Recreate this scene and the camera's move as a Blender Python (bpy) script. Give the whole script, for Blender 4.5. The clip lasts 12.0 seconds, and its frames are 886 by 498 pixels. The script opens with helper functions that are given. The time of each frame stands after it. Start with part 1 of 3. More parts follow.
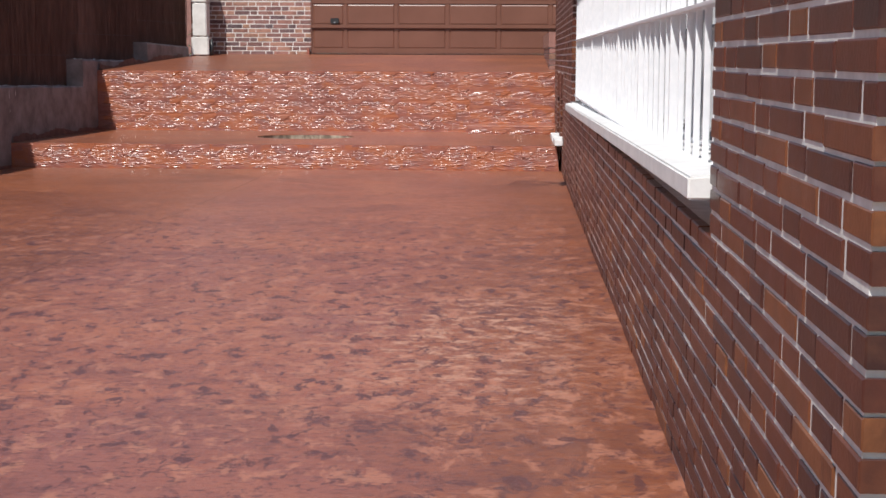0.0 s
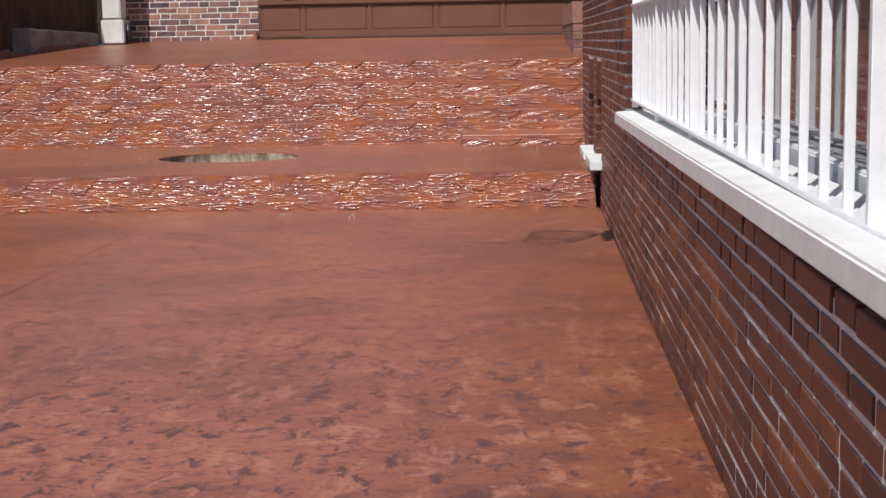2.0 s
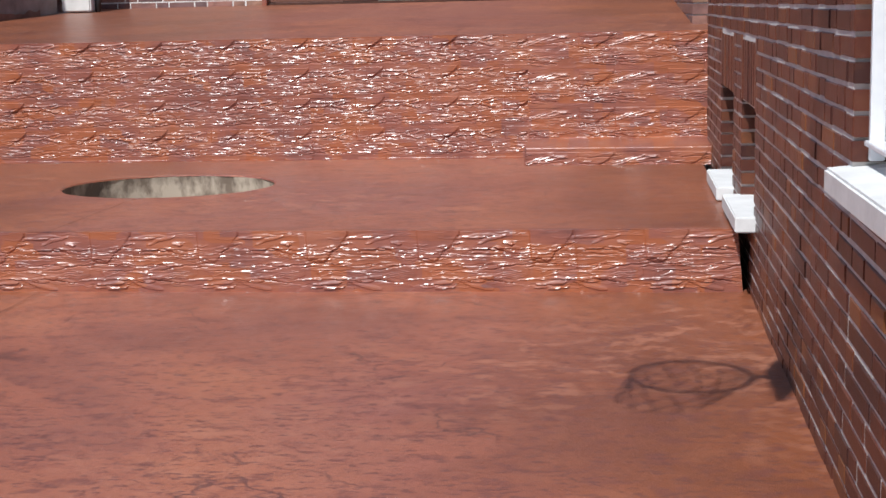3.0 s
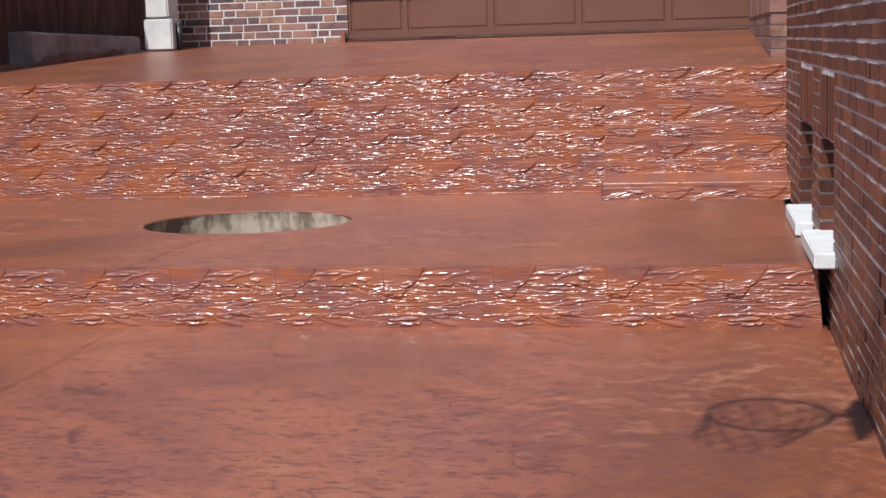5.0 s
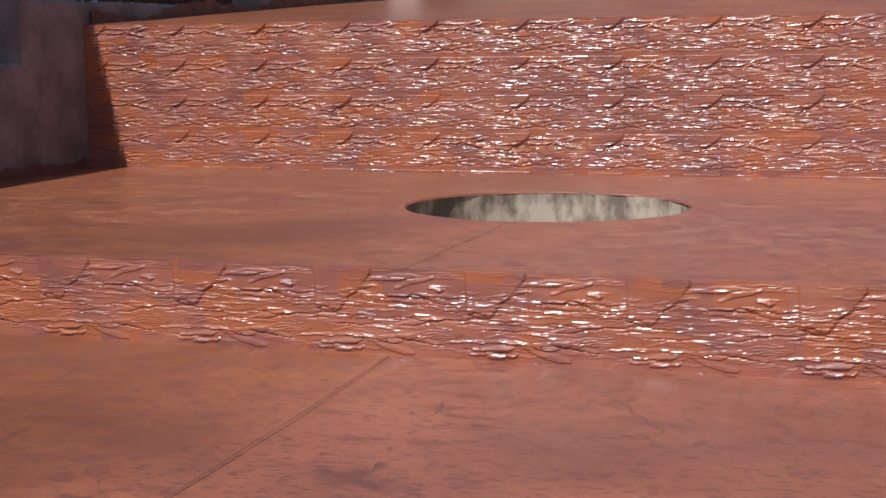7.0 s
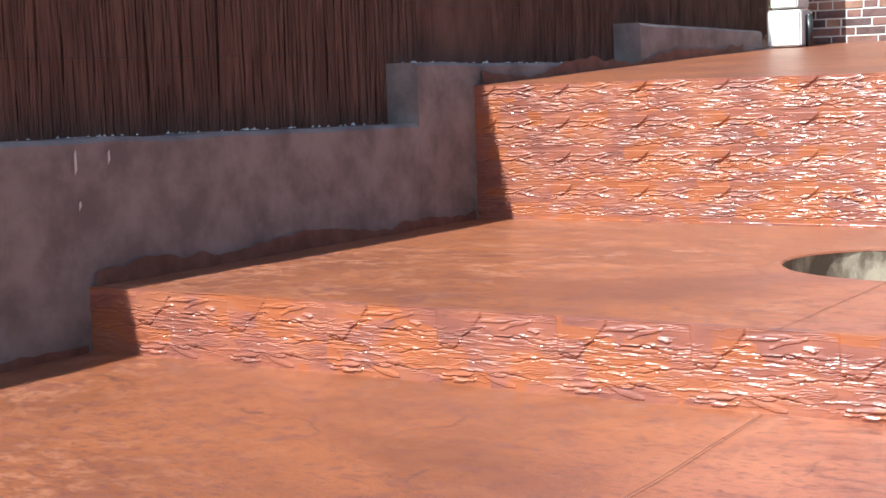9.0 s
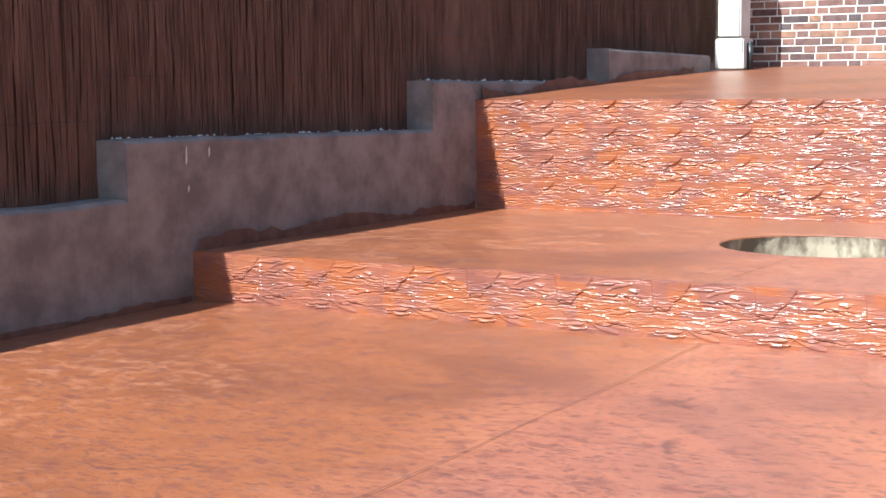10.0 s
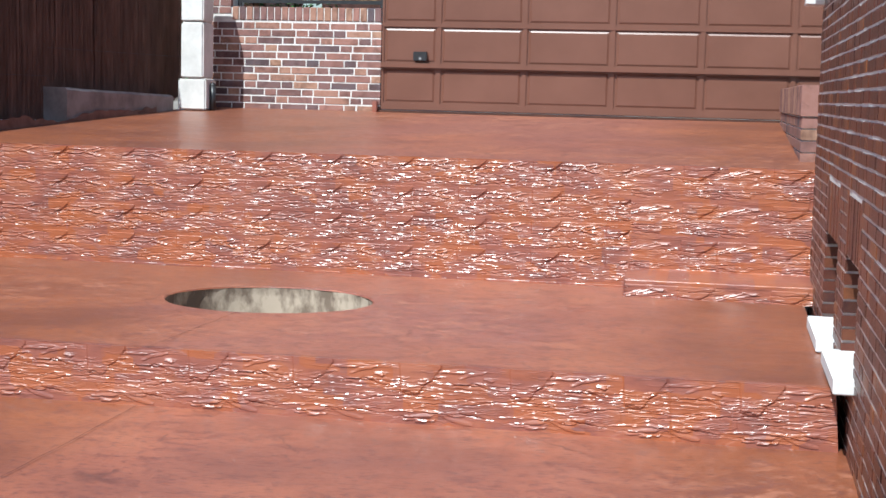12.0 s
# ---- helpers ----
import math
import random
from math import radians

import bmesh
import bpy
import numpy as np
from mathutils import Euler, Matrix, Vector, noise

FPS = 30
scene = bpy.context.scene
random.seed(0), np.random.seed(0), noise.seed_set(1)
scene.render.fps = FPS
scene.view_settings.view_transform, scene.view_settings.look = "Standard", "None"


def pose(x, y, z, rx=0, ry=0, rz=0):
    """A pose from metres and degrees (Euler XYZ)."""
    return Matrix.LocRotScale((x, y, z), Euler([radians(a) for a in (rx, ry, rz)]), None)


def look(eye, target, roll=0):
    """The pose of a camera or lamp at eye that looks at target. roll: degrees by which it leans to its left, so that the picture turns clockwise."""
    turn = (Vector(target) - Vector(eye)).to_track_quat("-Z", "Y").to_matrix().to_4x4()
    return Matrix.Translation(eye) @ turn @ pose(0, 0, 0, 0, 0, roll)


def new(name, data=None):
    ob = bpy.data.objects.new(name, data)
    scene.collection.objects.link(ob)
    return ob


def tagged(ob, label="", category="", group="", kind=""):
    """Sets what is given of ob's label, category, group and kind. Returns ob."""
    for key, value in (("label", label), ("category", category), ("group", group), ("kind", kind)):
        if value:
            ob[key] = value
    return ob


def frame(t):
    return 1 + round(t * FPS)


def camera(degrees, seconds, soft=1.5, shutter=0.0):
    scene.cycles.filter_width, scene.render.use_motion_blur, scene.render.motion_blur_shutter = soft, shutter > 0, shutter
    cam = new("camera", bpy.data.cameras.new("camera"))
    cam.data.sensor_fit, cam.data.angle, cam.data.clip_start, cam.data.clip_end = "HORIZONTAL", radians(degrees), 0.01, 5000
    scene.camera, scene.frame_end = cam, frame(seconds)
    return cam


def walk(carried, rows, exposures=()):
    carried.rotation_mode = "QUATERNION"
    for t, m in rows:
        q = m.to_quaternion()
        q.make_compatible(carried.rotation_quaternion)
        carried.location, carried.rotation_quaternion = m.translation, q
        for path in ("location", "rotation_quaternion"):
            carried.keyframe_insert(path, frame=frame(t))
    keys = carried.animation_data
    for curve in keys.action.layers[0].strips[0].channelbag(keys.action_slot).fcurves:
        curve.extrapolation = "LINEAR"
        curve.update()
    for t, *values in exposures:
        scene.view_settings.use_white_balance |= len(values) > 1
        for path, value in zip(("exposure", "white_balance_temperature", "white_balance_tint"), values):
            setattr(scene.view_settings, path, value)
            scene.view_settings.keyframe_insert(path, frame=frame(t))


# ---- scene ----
cam = camera(33.5, 12.0, soft=1.55)
PATH = [
    (0, (-0.476, -14.832, 1.161), (-0.571, -12.850, 0.903), 0.24),
    (0.5, (-0.530, -14.070, 1.171), (-0.641, -12.081, 0.998), -1.62),
    (1, (-0.505, -13.555, 1.169), (-0.576, -11.568, 0.956), -0.80),
    (1.5, (-0.488, -13.105, 1.192), (-0.598, -11.121, 0.964), -0.59),
    (2, (-0.514, -9.817, 1.151), (-0.623, -7.839, 0.871), -0.98),
    (2.5, (-0.520, -7.250, 1.151), (-0.675, -5.287, 0.800), -0.98),
    (3, (-0.515, -5.760, 1.162), (-0.749, -3.800, 0.836), -1.32),
    (5, (-0.504, -5.766, 1.173), (-0.843, -3.815, 0.895), -1.79),
    (5.5, (-0.513, -5.755, 1.169), (-0.901, -3.813, 0.891), -1.82),
    (6, (-0.525, -5.764, 1.164), (-0.966, -3.834, 0.885), -1.75),
    (6.5, (-0.803, -4.534, 1.033), (-1.372, -2.640, 0.739), -1.94),
    (7, (-1.499, -3.856, 0.938), (-2.098, -1.970, 0.646), -0.77),
    (7.5, (-1.802, -3.701, 0.955), (-2.510, -1.851, 0.680), -0.92),
    (7.7, (-1.803, -3.694, 0.959), (-2.591, -1.874, 0.704), -1.55),
    (9.3, (-1.257, -4.394, 1.066), (-2.331, -2.723, 0.837), -1.81),
    (9.5, (-1.140, -4.779, 1.089), (-2.204, -3.100, 0.865), -1.35),
    (10, (-0.750, -5.785, 1.150), (-1.754, -4.071, 0.917), -0.65),
    (10.5, (-0.750, -5.705, 1.151), (-1.725, -3.977, 0.900), -0.50),
    (11, (-0.735, -5.670, 1.177), (-1.519, -3.849, 0.912), 0.70),
    (11.3, (-0.724, -5.467, 1.113), (-1.435, -3.616, 0.849), 1.51),
    (11.5, (-0.577, -5.751, 1.280), (-1.140, -3.858, 0.966), 1.27),
    (12, (-0.513, -5.757, 1.365), (-0.880, -3.802, 1.156), 1.45),
]
walk(cam, [(t, look(eye, target, roll)) for t, eye, target, roll in PATH],
     [(0, 0.07, 6350, 9), (1.0, -0.03, 6350, 9), (2.0, -0.1, 6350, 9), (3.0, 0.04, 5950, 6), (7.0, -0.04, 6000, 8), (7.7, -0.03, 6000, 8), (9.3, 1.22, 5750, -7),
      (10.5, 1.14, 5700, -8), (11.2, 0.88, 5700, -5), (12.0, 0.5, 5700, 0)])

# ---- sky and sun ----
SUN = Vector((0.25, 0.7, -1.0)).normalized()      # the way the light travels
world = bpy.data.worlds.new("sky")
scene.world = world
world.use_nodes = True
wn = world.node_tree.nodes
sky = wn.new("ShaderNodeTexSky")
sky.sky_type = "NISHITA"
sky.sun_disc = False
sky.sun_elevation = math.asin(-SUN.z)
sky.sun_rotation = math.atan2(-SUN.x, -SUN.y)
bg = wn["Background"]
bg.inputs["Strength"].default_value = 0.085
world.node_tree.links.new(sky.outputs["Color"], bg.inputs["Color"])
sun = new("sun", bpy.data.lights.new("sun", "SUN"))
sun.data.energy = 4.6
sun.data.angle = radians(0.53)
sun.data.color = (1.0, 0.955, 0.9)
sun.matrix_world = look((0, 0, 20), Vector((0, 0, 20)) + SUN)


# ---- materials ----
def nodes(name):
    m = bpy.data.materials.new(name)
    m.use_nodes = True
    t = m.node_tree
    return m, t, t.nodes["Principled BSDF"]


def noise_of(t, scale, detail=4.0, rough=0.6, stretch=None, src="Object", dist=0.0):
    co = t.nodes.new("ShaderNodeTexCoord")
    n = t.nodes.new("ShaderNodeTexNoise")
    n.inputs["Scale"].default_value = scale
    n.inputs["Detail"].default_value = detail
    n.inputs["Roughness"].default_value = rough
    n.inputs["Distortion"].default_value = dist
    if stretch:
        mp = t.nodes.new("ShaderNodeMapping")
        mp.inputs["Scale"].default_value = stretch
        t.links.new(co.outputs[src], mp.inputs["Vector"])
        t.links.new(mp.outputs["Vector"], n.inputs["Vector"])
    else:
        t.links.new(co.outputs[src], n.inputs["Vector"])
    return n.outputs["Fac"]


def ramp(t, fac, stops):
    r = t.nodes.new("ShaderNodeValToRGB")
    e = r.color_ramp.elements
    while len(e) < len(stops):
        e.new(0.5)
    for k, (p, c) in zip(e, stops):
        k.position, k.color = p, (*c, 1) if len(c) == 3 else c
    t.links.new(fac, r.inputs["Fac"])
    return r.outputs["Color"]


def mix(t, fac, a, b, mode="MIX"):
    n = t.nodes.new("ShaderNodeMix")
    n.data_type, n.blend_type = "RGBA", mode
    for sock, v in ((n.inputs["Factor"], fac), (n.inputs["A"], a), (n.inputs["B"], b)):
        if isinstance(v, (int, float)):
            sock.default_value = v
        elif isinstance(v, tuple):
            sock.default_value = (*v, 1)
        else:
            t.links.new(v, sock)
    return n.outputs["Result"]


def bump(t, p, fac, strength, dist):
    b = t.nodes.new("ShaderNodeBump")
    b.inputs["Strength"].default_value = strength
    b.inputs["Distance"].default_value = dist
    t.links.new(fac, b.inputs["Height"])
    if p.inputs["Normal"].links:
        t.links.new(p.inputs["Normal"].links[0].from_socket, b.inputs["Normal"])
    t.links.new(b.outputs["Normal"], p.inputs["Normal"])


def rough_range(t, p, fac, lo, hi):
    m = t.nodes.new("ShaderNodeMapRange")
    m.inputs["To Min"].default_value, m.inputs["To Max"].default_value = lo, hi
    t.links.new(fac, m.inputs["Value"])
    t.links.new(m.outputs["Result"], p.inputs["Roughness"])


def stamped_floor_material():
    m, t, p = nodes("stained_concrete")
    big = noise_of(t, 0.8, 5, 0.6, (1.0, 1.5, 1.0), dist=0.5)
    base = ramp(t, big, [(0.36, (0.255, 0.084, 0.052)), (0.5, (0.345, 0.113, 0.064)), (0.62, (0.39, 0.134, 0.07))])
    # base turns darker and more orange to both sides, away from x = -1.9
    co = t.nodes.new("ShaderNodeTexCoord")
    sep = t.nodes.new("ShaderNodeSeparateXYZ")
    t.links.new(co.outputs["Object"], sep.inputs["Vector"])
    add = t.nodes.new("ShaderNodeMath")
    add.operation = "MULTIPLY_ADD"
    add.inputs[1].default_value = 1.0
    add.inputs[2].default_value = 1.9
    t.links.new(sep.outputs["X"], add.inputs[0])
    wob = t.nodes.new("ShaderNodeMath")
    wob.operation = "ADD"
    far = t.nodes.new("ShaderNodeMath")
    far.operation = "ABSOLUTE"
    t.links.new(add.outputs[0], far.inputs[0])
    t.links.new(far.outputs[0], wob.inputs[0])
    t.links.new(noise_of(t, 0.8, 4, 0.6), wob.inputs[1])
    wide = t.nodes.new("ShaderNodeMath")
    wide.operation = "MULTIPLY"
    wide.inputs[1].default_value = 0.5
    t.links.new(wob.outputs[0], wide.inputs[0])
    bf = ramp(t, wide.outputs[0], [(0.66, (0, 0, 0)), (0.95, (0.9, 0.9, 0.9))])
    base = mix(t, bf, base, ramp(t, big, [(0.38, (0.18, 0.054, 0.021)), (0.6, (0.28, 0.085, 0.03))]))
    purple = noise_of(t, 0.5, 4, 0.55)
    pf = ramp(t, purple, [(0.48, (0, 0, 0)), (0.62, (0.6, 0.6, 0.6))])
    base = mix(t, mix(t, bf, pf, (0, 0, 0)), base, (0.25, 0.09, 0.077))
    worn = noise_of(t, 0.42, 3, 0.5)
    wf = ramp(t, worn, [(0.46, (0.06, 0.06, 0.06)), (0.66, (0.8, 0.8, 0.8))])
    # the trodden patch beside the house
    grad = t.nodes.new("ShaderNodeVectorMath")
    grad.operation = "DISTANCE"
    mp = t.nodes.new("ShaderNodeMapping")
    mp.inputs["Scale"].default_value = (1.1, 0.55, 0.0)
    t.links.new(co.outputs["Object"], mp.inputs["Vector"])
    t.links.new(mp.outputs["Vector"], grad.inputs[0])
    grad.inputs[1].default_value = (-0.75, -4.9, 0.0)
    trod = ramp(t, grad.outputs["Value"], [(0.15, (1, 1, 1)), (1.2, (0, 0, 0))])
    wf = mix(t, 1.0, wf, trod, "ADD")
    pale = noise_of(t, 9.0, 12, 0.78, (0.9, 1.1, 1.0))
    sf = ramp(t, pale, [(0.5, (0, 0, 0)), (0.58, (1, 1, 1))])
    sf = mix(t, 1.0, sf, wf, "MULTIPLY")
    base = mix(t, sf, base, (0.48, 0.2, 0.118))
    dark = noise_of(t, 10.0, 12, 0.8, (0.8, 1.2, 1.0))
    df = ramp(t, dark, [(0.52, (0, 0, 0)), (0.585, (0.68, 0.68, 0.68))])
    base = mix(t, df, base, (0.17, 0.055, 0.04))
    base = mix(t, mix(t, 1.0, sf, trod, "MULTIPLY"), base, (0.56, 0.3, 0.2))
    # coarser stamp marks on the older slab
    old = t.nodes.new("ShaderNodeMapRange")
    old.inputs["From Min"].default_value, old.inputs["From Max"].default_value = -2.5, -5.5
    t.links.new(sep.outputs["Y"], old.inputs["Value"])
    chips = noise_of(t, 15.0, 9, 0.72, (0.75, 0.45, 1.0), dist=0.4)
    hf = ramp(t, chips, [(0.545, (0, 0, 0)), (0.585, (0.95, 0.95, 0.95))])
    hf = mix(t, 1.0, hf, old.outputs["Result"], "MULTIPLY")
    base = mix(t, hf, base, (0.12, 0.04, 0.032))
    lit = ramp(t, noise_of(t, 10.0, 10, 0.75, (0.8, 0.42, 1.0), dist=0.4), [(0.53, (0, 0, 0)), (0.59, (0.7, 0.7, 0.7))])
    lit = mix(t, 1.0, lit, old.outputs["Result"], "MULTIPLY")
    base = mix(t, lit, base, (0.48, 0.195, 0.115))
    pits = noise_of(t, 42.0, 4, 0.6, (0.55, 1.35, 1.0))
    qf = ramp(t, pits, [(0.56, (0, 0, 0)), (0.61, (0.7, 0.7, 0.7))])
    base = mix(t, qf, base, (0.14, 0.048, 0.036))
    # hairline marks of the stamp mats
    co = t.nodes.new("ShaderNodeTexCoord")
    warp = t.nodes.new("ShaderNodeTexNoise")
    warp.inputs["Scale"].default_value = 3.0
    warp.inputs["Detail"].default_value = 6.0
    t.links.new(co.outputs["Object"], warp.inputs["Vector"])
    off = t.nodes.new("ShaderNodeVectorMath")
    off.operation = "MULTIPLY_ADD"
    off.inputs[1].default_value = (0.5, 0.5, 0.0)
    t.links.new(warp.outputs["Color"], off.inputs[0])
    t.links.new(co.outputs["Object"], off.inputs[2])
    cell = t.nodes.new("ShaderNodeTexVoronoi")
    cell.feature = "DISTANCE_TO_EDGE"
    cell.inputs["Scale"].default_value = 1.25
    t.links.new(off.outputs["Vector"], cell.inputs["Vector"])
    cf = ramp(t, cell.outputs["Distance"], [(0.002, (0.8, 0.8, 0.8)), (0.007, (0, 0, 0))])
    gate = ramp(t, noise_of(t, 2.3, 3, 0.5), [(0.52, (0, 0, 0)), (0.58, (1, 1, 1))])
    cf = mix(t, 1.0, cf, gate, "MULTIPLY")
    base = mix(t, cf, base, (0.11, 0.04, 0.03))
    t.links.new(base, p.inputs["Base Color"])
    rough_range(t, p, pale, 0.2, 0.62)
    p.inputs["Specular IOR Level"].default_value = 0.75
    p.inputs["Coat Weight"].default_value = 0.22
    p.inputs["Coat Roughness"].default_value = 0.25
    bump(t, p, dark, 0.45, 0.007)
    bump(t, p, pits, 0.4, 0.005)
    bump(t, p, chips, 0.3, 0.008)
    bump(t, p, pale, 0.2, 0.006)
    return m


def riser_material():
    m, t, p = nodes("stamped_riser")
    a = noise_of(t, 3.2, 5, 0.6, (1, 1, 1.8))
    base = ramp(t, a, [(0.36, (0.235, 0.08, 0.06)), (0.5, (0.31, 0.102, 0.068)), (0.62, (0.36, 0.125, 0.07))])
    b = noise_of(t, 12.0, 8, 0.7, (0.45, 1, 2.6))
    bf = ramp(t, b, [(0.52, (0, 0, 0)), (0.66, (0.6, 0.6, 0.6))])
    base = mix(t, bf, base, (0.13, 0.045, 0.04))
    # blocks where the stain took more strongly
    co = t.nodes.new("ShaderNodeTexCoord")
    mp = t.nodes.new("ShaderNodeMapping")
    mp.inputs["Scale"].default_value = (7.0, 0.01, 13.0)
    t.links.new(co.outputs["Object"], mp.inputs["Vector"])
    cell = t.nodes.new("ShaderNodeTexVoronoi")
    cell.distance = "CHEBYCHEV"
    cell.inputs["Scale"].default_value = 1.0
    cell.inputs["Randomness"].default_value = 0.75
    t.links.new(mp.outputs["Vector"], cell.inputs["Vector"])
    block = ramp(t, cell.outputs["Color"], [(0.5, (0, 0, 0)), (0.75, (0.75, 0.75, 0.75))])
    base = mix(t, block, base, (0.37, 0.105, 0.034))
    t.links.new(base, p.inputs["Base Color"])
    rough_range(t, p, b, 0.3, 0.5)
    p.inputs["Specular IOR Level"].default_value = 0.5
    p.inputs["Coat Weight"].default_value = 0.65
    p.inputs["Coat Roughness"].default_value = 0.24
    fine = noise_of(t, 26.0, 5, 0.6, (0.22, 1, 2.6))
    bump(t, p, fine, 0.35, 0.005)
    return m


def brick_material(name, stops, rough=(0.35, 0.6)):
    m, t, p = nodes(name)
    info = t.nodes.new("ShaderNodeObjectInfo")
    geo = t.nodes.new("ShaderNodeNewGeometry")
    add = t.nodes.new("ShaderNodeMath")
    add.operation = "ADD"
    t.links.new(info.outputs["Random"], add.inputs[0])
    t.links.new(geo.outputs["Random Per Island"], add.inputs[1])
    fr = t.nodes.new("ShaderNodeMath")
    fr.operation = "FRACT"
    t.links.new(add.outputs[0], fr.inputs[0])
    base = ramp(t, fr.outputs[0], stops)
    g = noise_of(t, 13.0, 5, 0.6)
    gf = ramp(t, g, [(0.45, (0, 0, 0)), (0.7, (0.65, 0.65, 0.65))])
    base = mix(t, gf, base, mix(t, 0.5, base, (0.2, 0.08, 0.04)))
    burnt = ramp(t, noise_of(t, 7.0, 6, 0.65, dist=0.4), [(0.46, (0, 0, 0)), (0.66, (0.75, 0.75, 0.75))])
    base = mix(t, burnt, base, mix(t, 0.7, base, (0.03, 0.012, 0.012)))
    t.links.new(base, p.inputs["Base Color"])
    rough_range(t, p, g, *rough)
    p.inputs["Specular IOR Level"].default_value = 0.35
    bump(t, p, noise_of(t, 90.0, 4, 0.6), 0.3, 0.003)
    return m


def speckled(name, a, b, scale, rough, bump_d=0.004, bump_scale=60.0, metallic=0.0, stretch=None, lo=0.35, hi=0.65):
    m, t, p = nodes(name)
    f = noise_of(t, scale, 5, 0.6, stretch)
    t.links.new(ramp(t, f, [(lo, a), (hi, b)]), p.inputs["Base Color"])
    p.inputs["Roughness"].default_value = rough
    p.inputs["Metallic"].default_value = metallic
    if bump_d:
        bump(t, p, noise_of(t, bump_scale, 4, 0.6, stretch), 0.4, bump_d)
    return m


M_FLOOR = stamped_floor_material()
M_RISER = riser_material()
M_BRICK = brick_material("glazed_dark_brick", [(0.0, (0.042, 0.017, 0.015)), (0.35, (0.075, 0.024, 0.018)), (0.78, (0.11, 0.033, 0.02)), (1.0, (0.21, 0.078, 0.03))], (0.26, 0.45))
M_BRICK_BACK = brick_material("pale_red_brick", [(0.0, (0.1, 0.085, 0.1)), (0.25, (0.23, 0.125, 0.115)), (0.7, (0.34, 0.17, 0.14)), (1.0, (0.43, 0.25, 0.17))], (0.6, 0.85))
M_MORTAR = speckled("mortar", (0.62, 0.59, 0.56), (0.8, 0.77, 0.74), 14, 0.9)
M_GATE = speckled("gate_paint", (0.16, 0.067, 0.044), (0.19, 0.082, 0.055), 2.0, 0.38, 0.001, 220)
M_CONCRETE = speckled("weathered_render", (0.185, 0.15, 0.147), (0.31, 0.262, 0.252), 4.5, 0.88, 0.008, 22, 0.0, None, 0.36, 0.62)
M_WHITE = speckled("white_stone", (0.7, 0.69, 0.68), (0.82, 0.81, 0.8), 8, 0.6, 0.003, 40)
M_BARS = speckled("white_bar_paint", (0.76, 0.77, 0.8), (0.84, 0.84, 0.86), 20, 0.35, 0.0)
M_FENCE = speckled("heather_brush", (0.115, 0.058, 0.042), (0.2, 0.102, 0.074), 9, 0.95, 0.02, 90, 0.0, (1.0, 1.0, 0.3))
M_REED = speckled("dry_reed", (0.29, 0.165, 0.085), (0.52, 0.35, 0.2), 50, 0.8, 0.01, 120, 0.0, (1.0, 1.0, 0.06))
M_POST = speckled("pale_concrete_block", (0.62, 0.6, 0.57), (0.78, 0.76, 0.73), 6, 0.8)
M_PIT = speckled("old_cement_pit", (0.21, 0.155, 0.115), (0.52, 0.42, 0.325), 7, 0.9, 0.01, 25, 0.0, (1.0, 1.0, 0.5), 0.44, 0.56)
M_STEEL = speckled("galvanised_steel", (0.33, 0.34, 0.35), (0.45, 0.46, 0.47), 12, 0.45, 0.0, 20, 0.7)
M_BLACK = speckled("black_metal", (0.02, 0.02, 0.022), (0.035, 0.035, 0.038), 20, 0.4, 0.0)
M_ROOF = speckled("brown_roof_tile", (0.2, 0.11, 0.08), (0.31, 0.19, 0.15), 6, 0.8, 0.02, 10)
M_GROUND = speckled("pale_ground", (0.2, 0.17, 0.14), (0.3, 0.26, 0.22), 2, 0.9)
M_JOINT = speckled("dark_joint", (0.05, 0.02, 0.014), (0.09, 0.035, 0.02), 8, 0.8, 0.0)
M_STAIN = speckled("floor_stain", (0.13, 0.055, 0.04), (0.22, 0.105, 0.08), 9, 0.7, 0.003, 40)
M_LEAF = speckled("hedge_leaf", (0.03, 0.07, 0.018), (0.07, 0.13, 0.03), 6, 0.6, 0.0)
M_DARKROOM = speckled("unlit_room", (0.03, 0.03, 0.045), (0.06, 0.06, 0.09), 3, 0.9, 0.0)


def glass_material():
    m, t, p = nodes("window_glass")
    p.inputs["Base Color"].default_value = (0.05, 0.055, 0.075, 1)
    p.inputs["Roughness"].default_value = 0.03
    p.inputs["Specular IOR Level"].default_value = 0.8
    return m


M_GLASS = glass_material()


# ---- mesh helpers ----
def mesh_of(name, bm, material, smooth=False):
    bmesh.ops.recalc_face_normals(bm, faces=bm.faces)
    me = bpy.data.meshes.new(name)
    bm.to_mesh(me)
    bm.free()
    me.materials.append(material)
    if smooth:
        me.polygons.foreach_set("use_smooth", [True] * len(me.polygons))
    return me


def thing(name, bm, material, label="", category="", group="", kind="", smooth=False):
    ob = new(name, mesh_of(name, bm, material, smooth))
    return tagged(ob, label, category, group, kind)


def part(name, bm, material, parent, label="", smooth=False):
    ob = new(name, mesh_of(name, bm, material, smooth))
    ob.parent = parent
    return tagged(ob, label)


def base(name, place, label, category, group="", kind=""):
    ob = new(name)
    ob.location = place
    ob.empty_display_size = 0.1
    bpy.context.view_layer.update()
    return tagged(ob, label, category, group, kind)


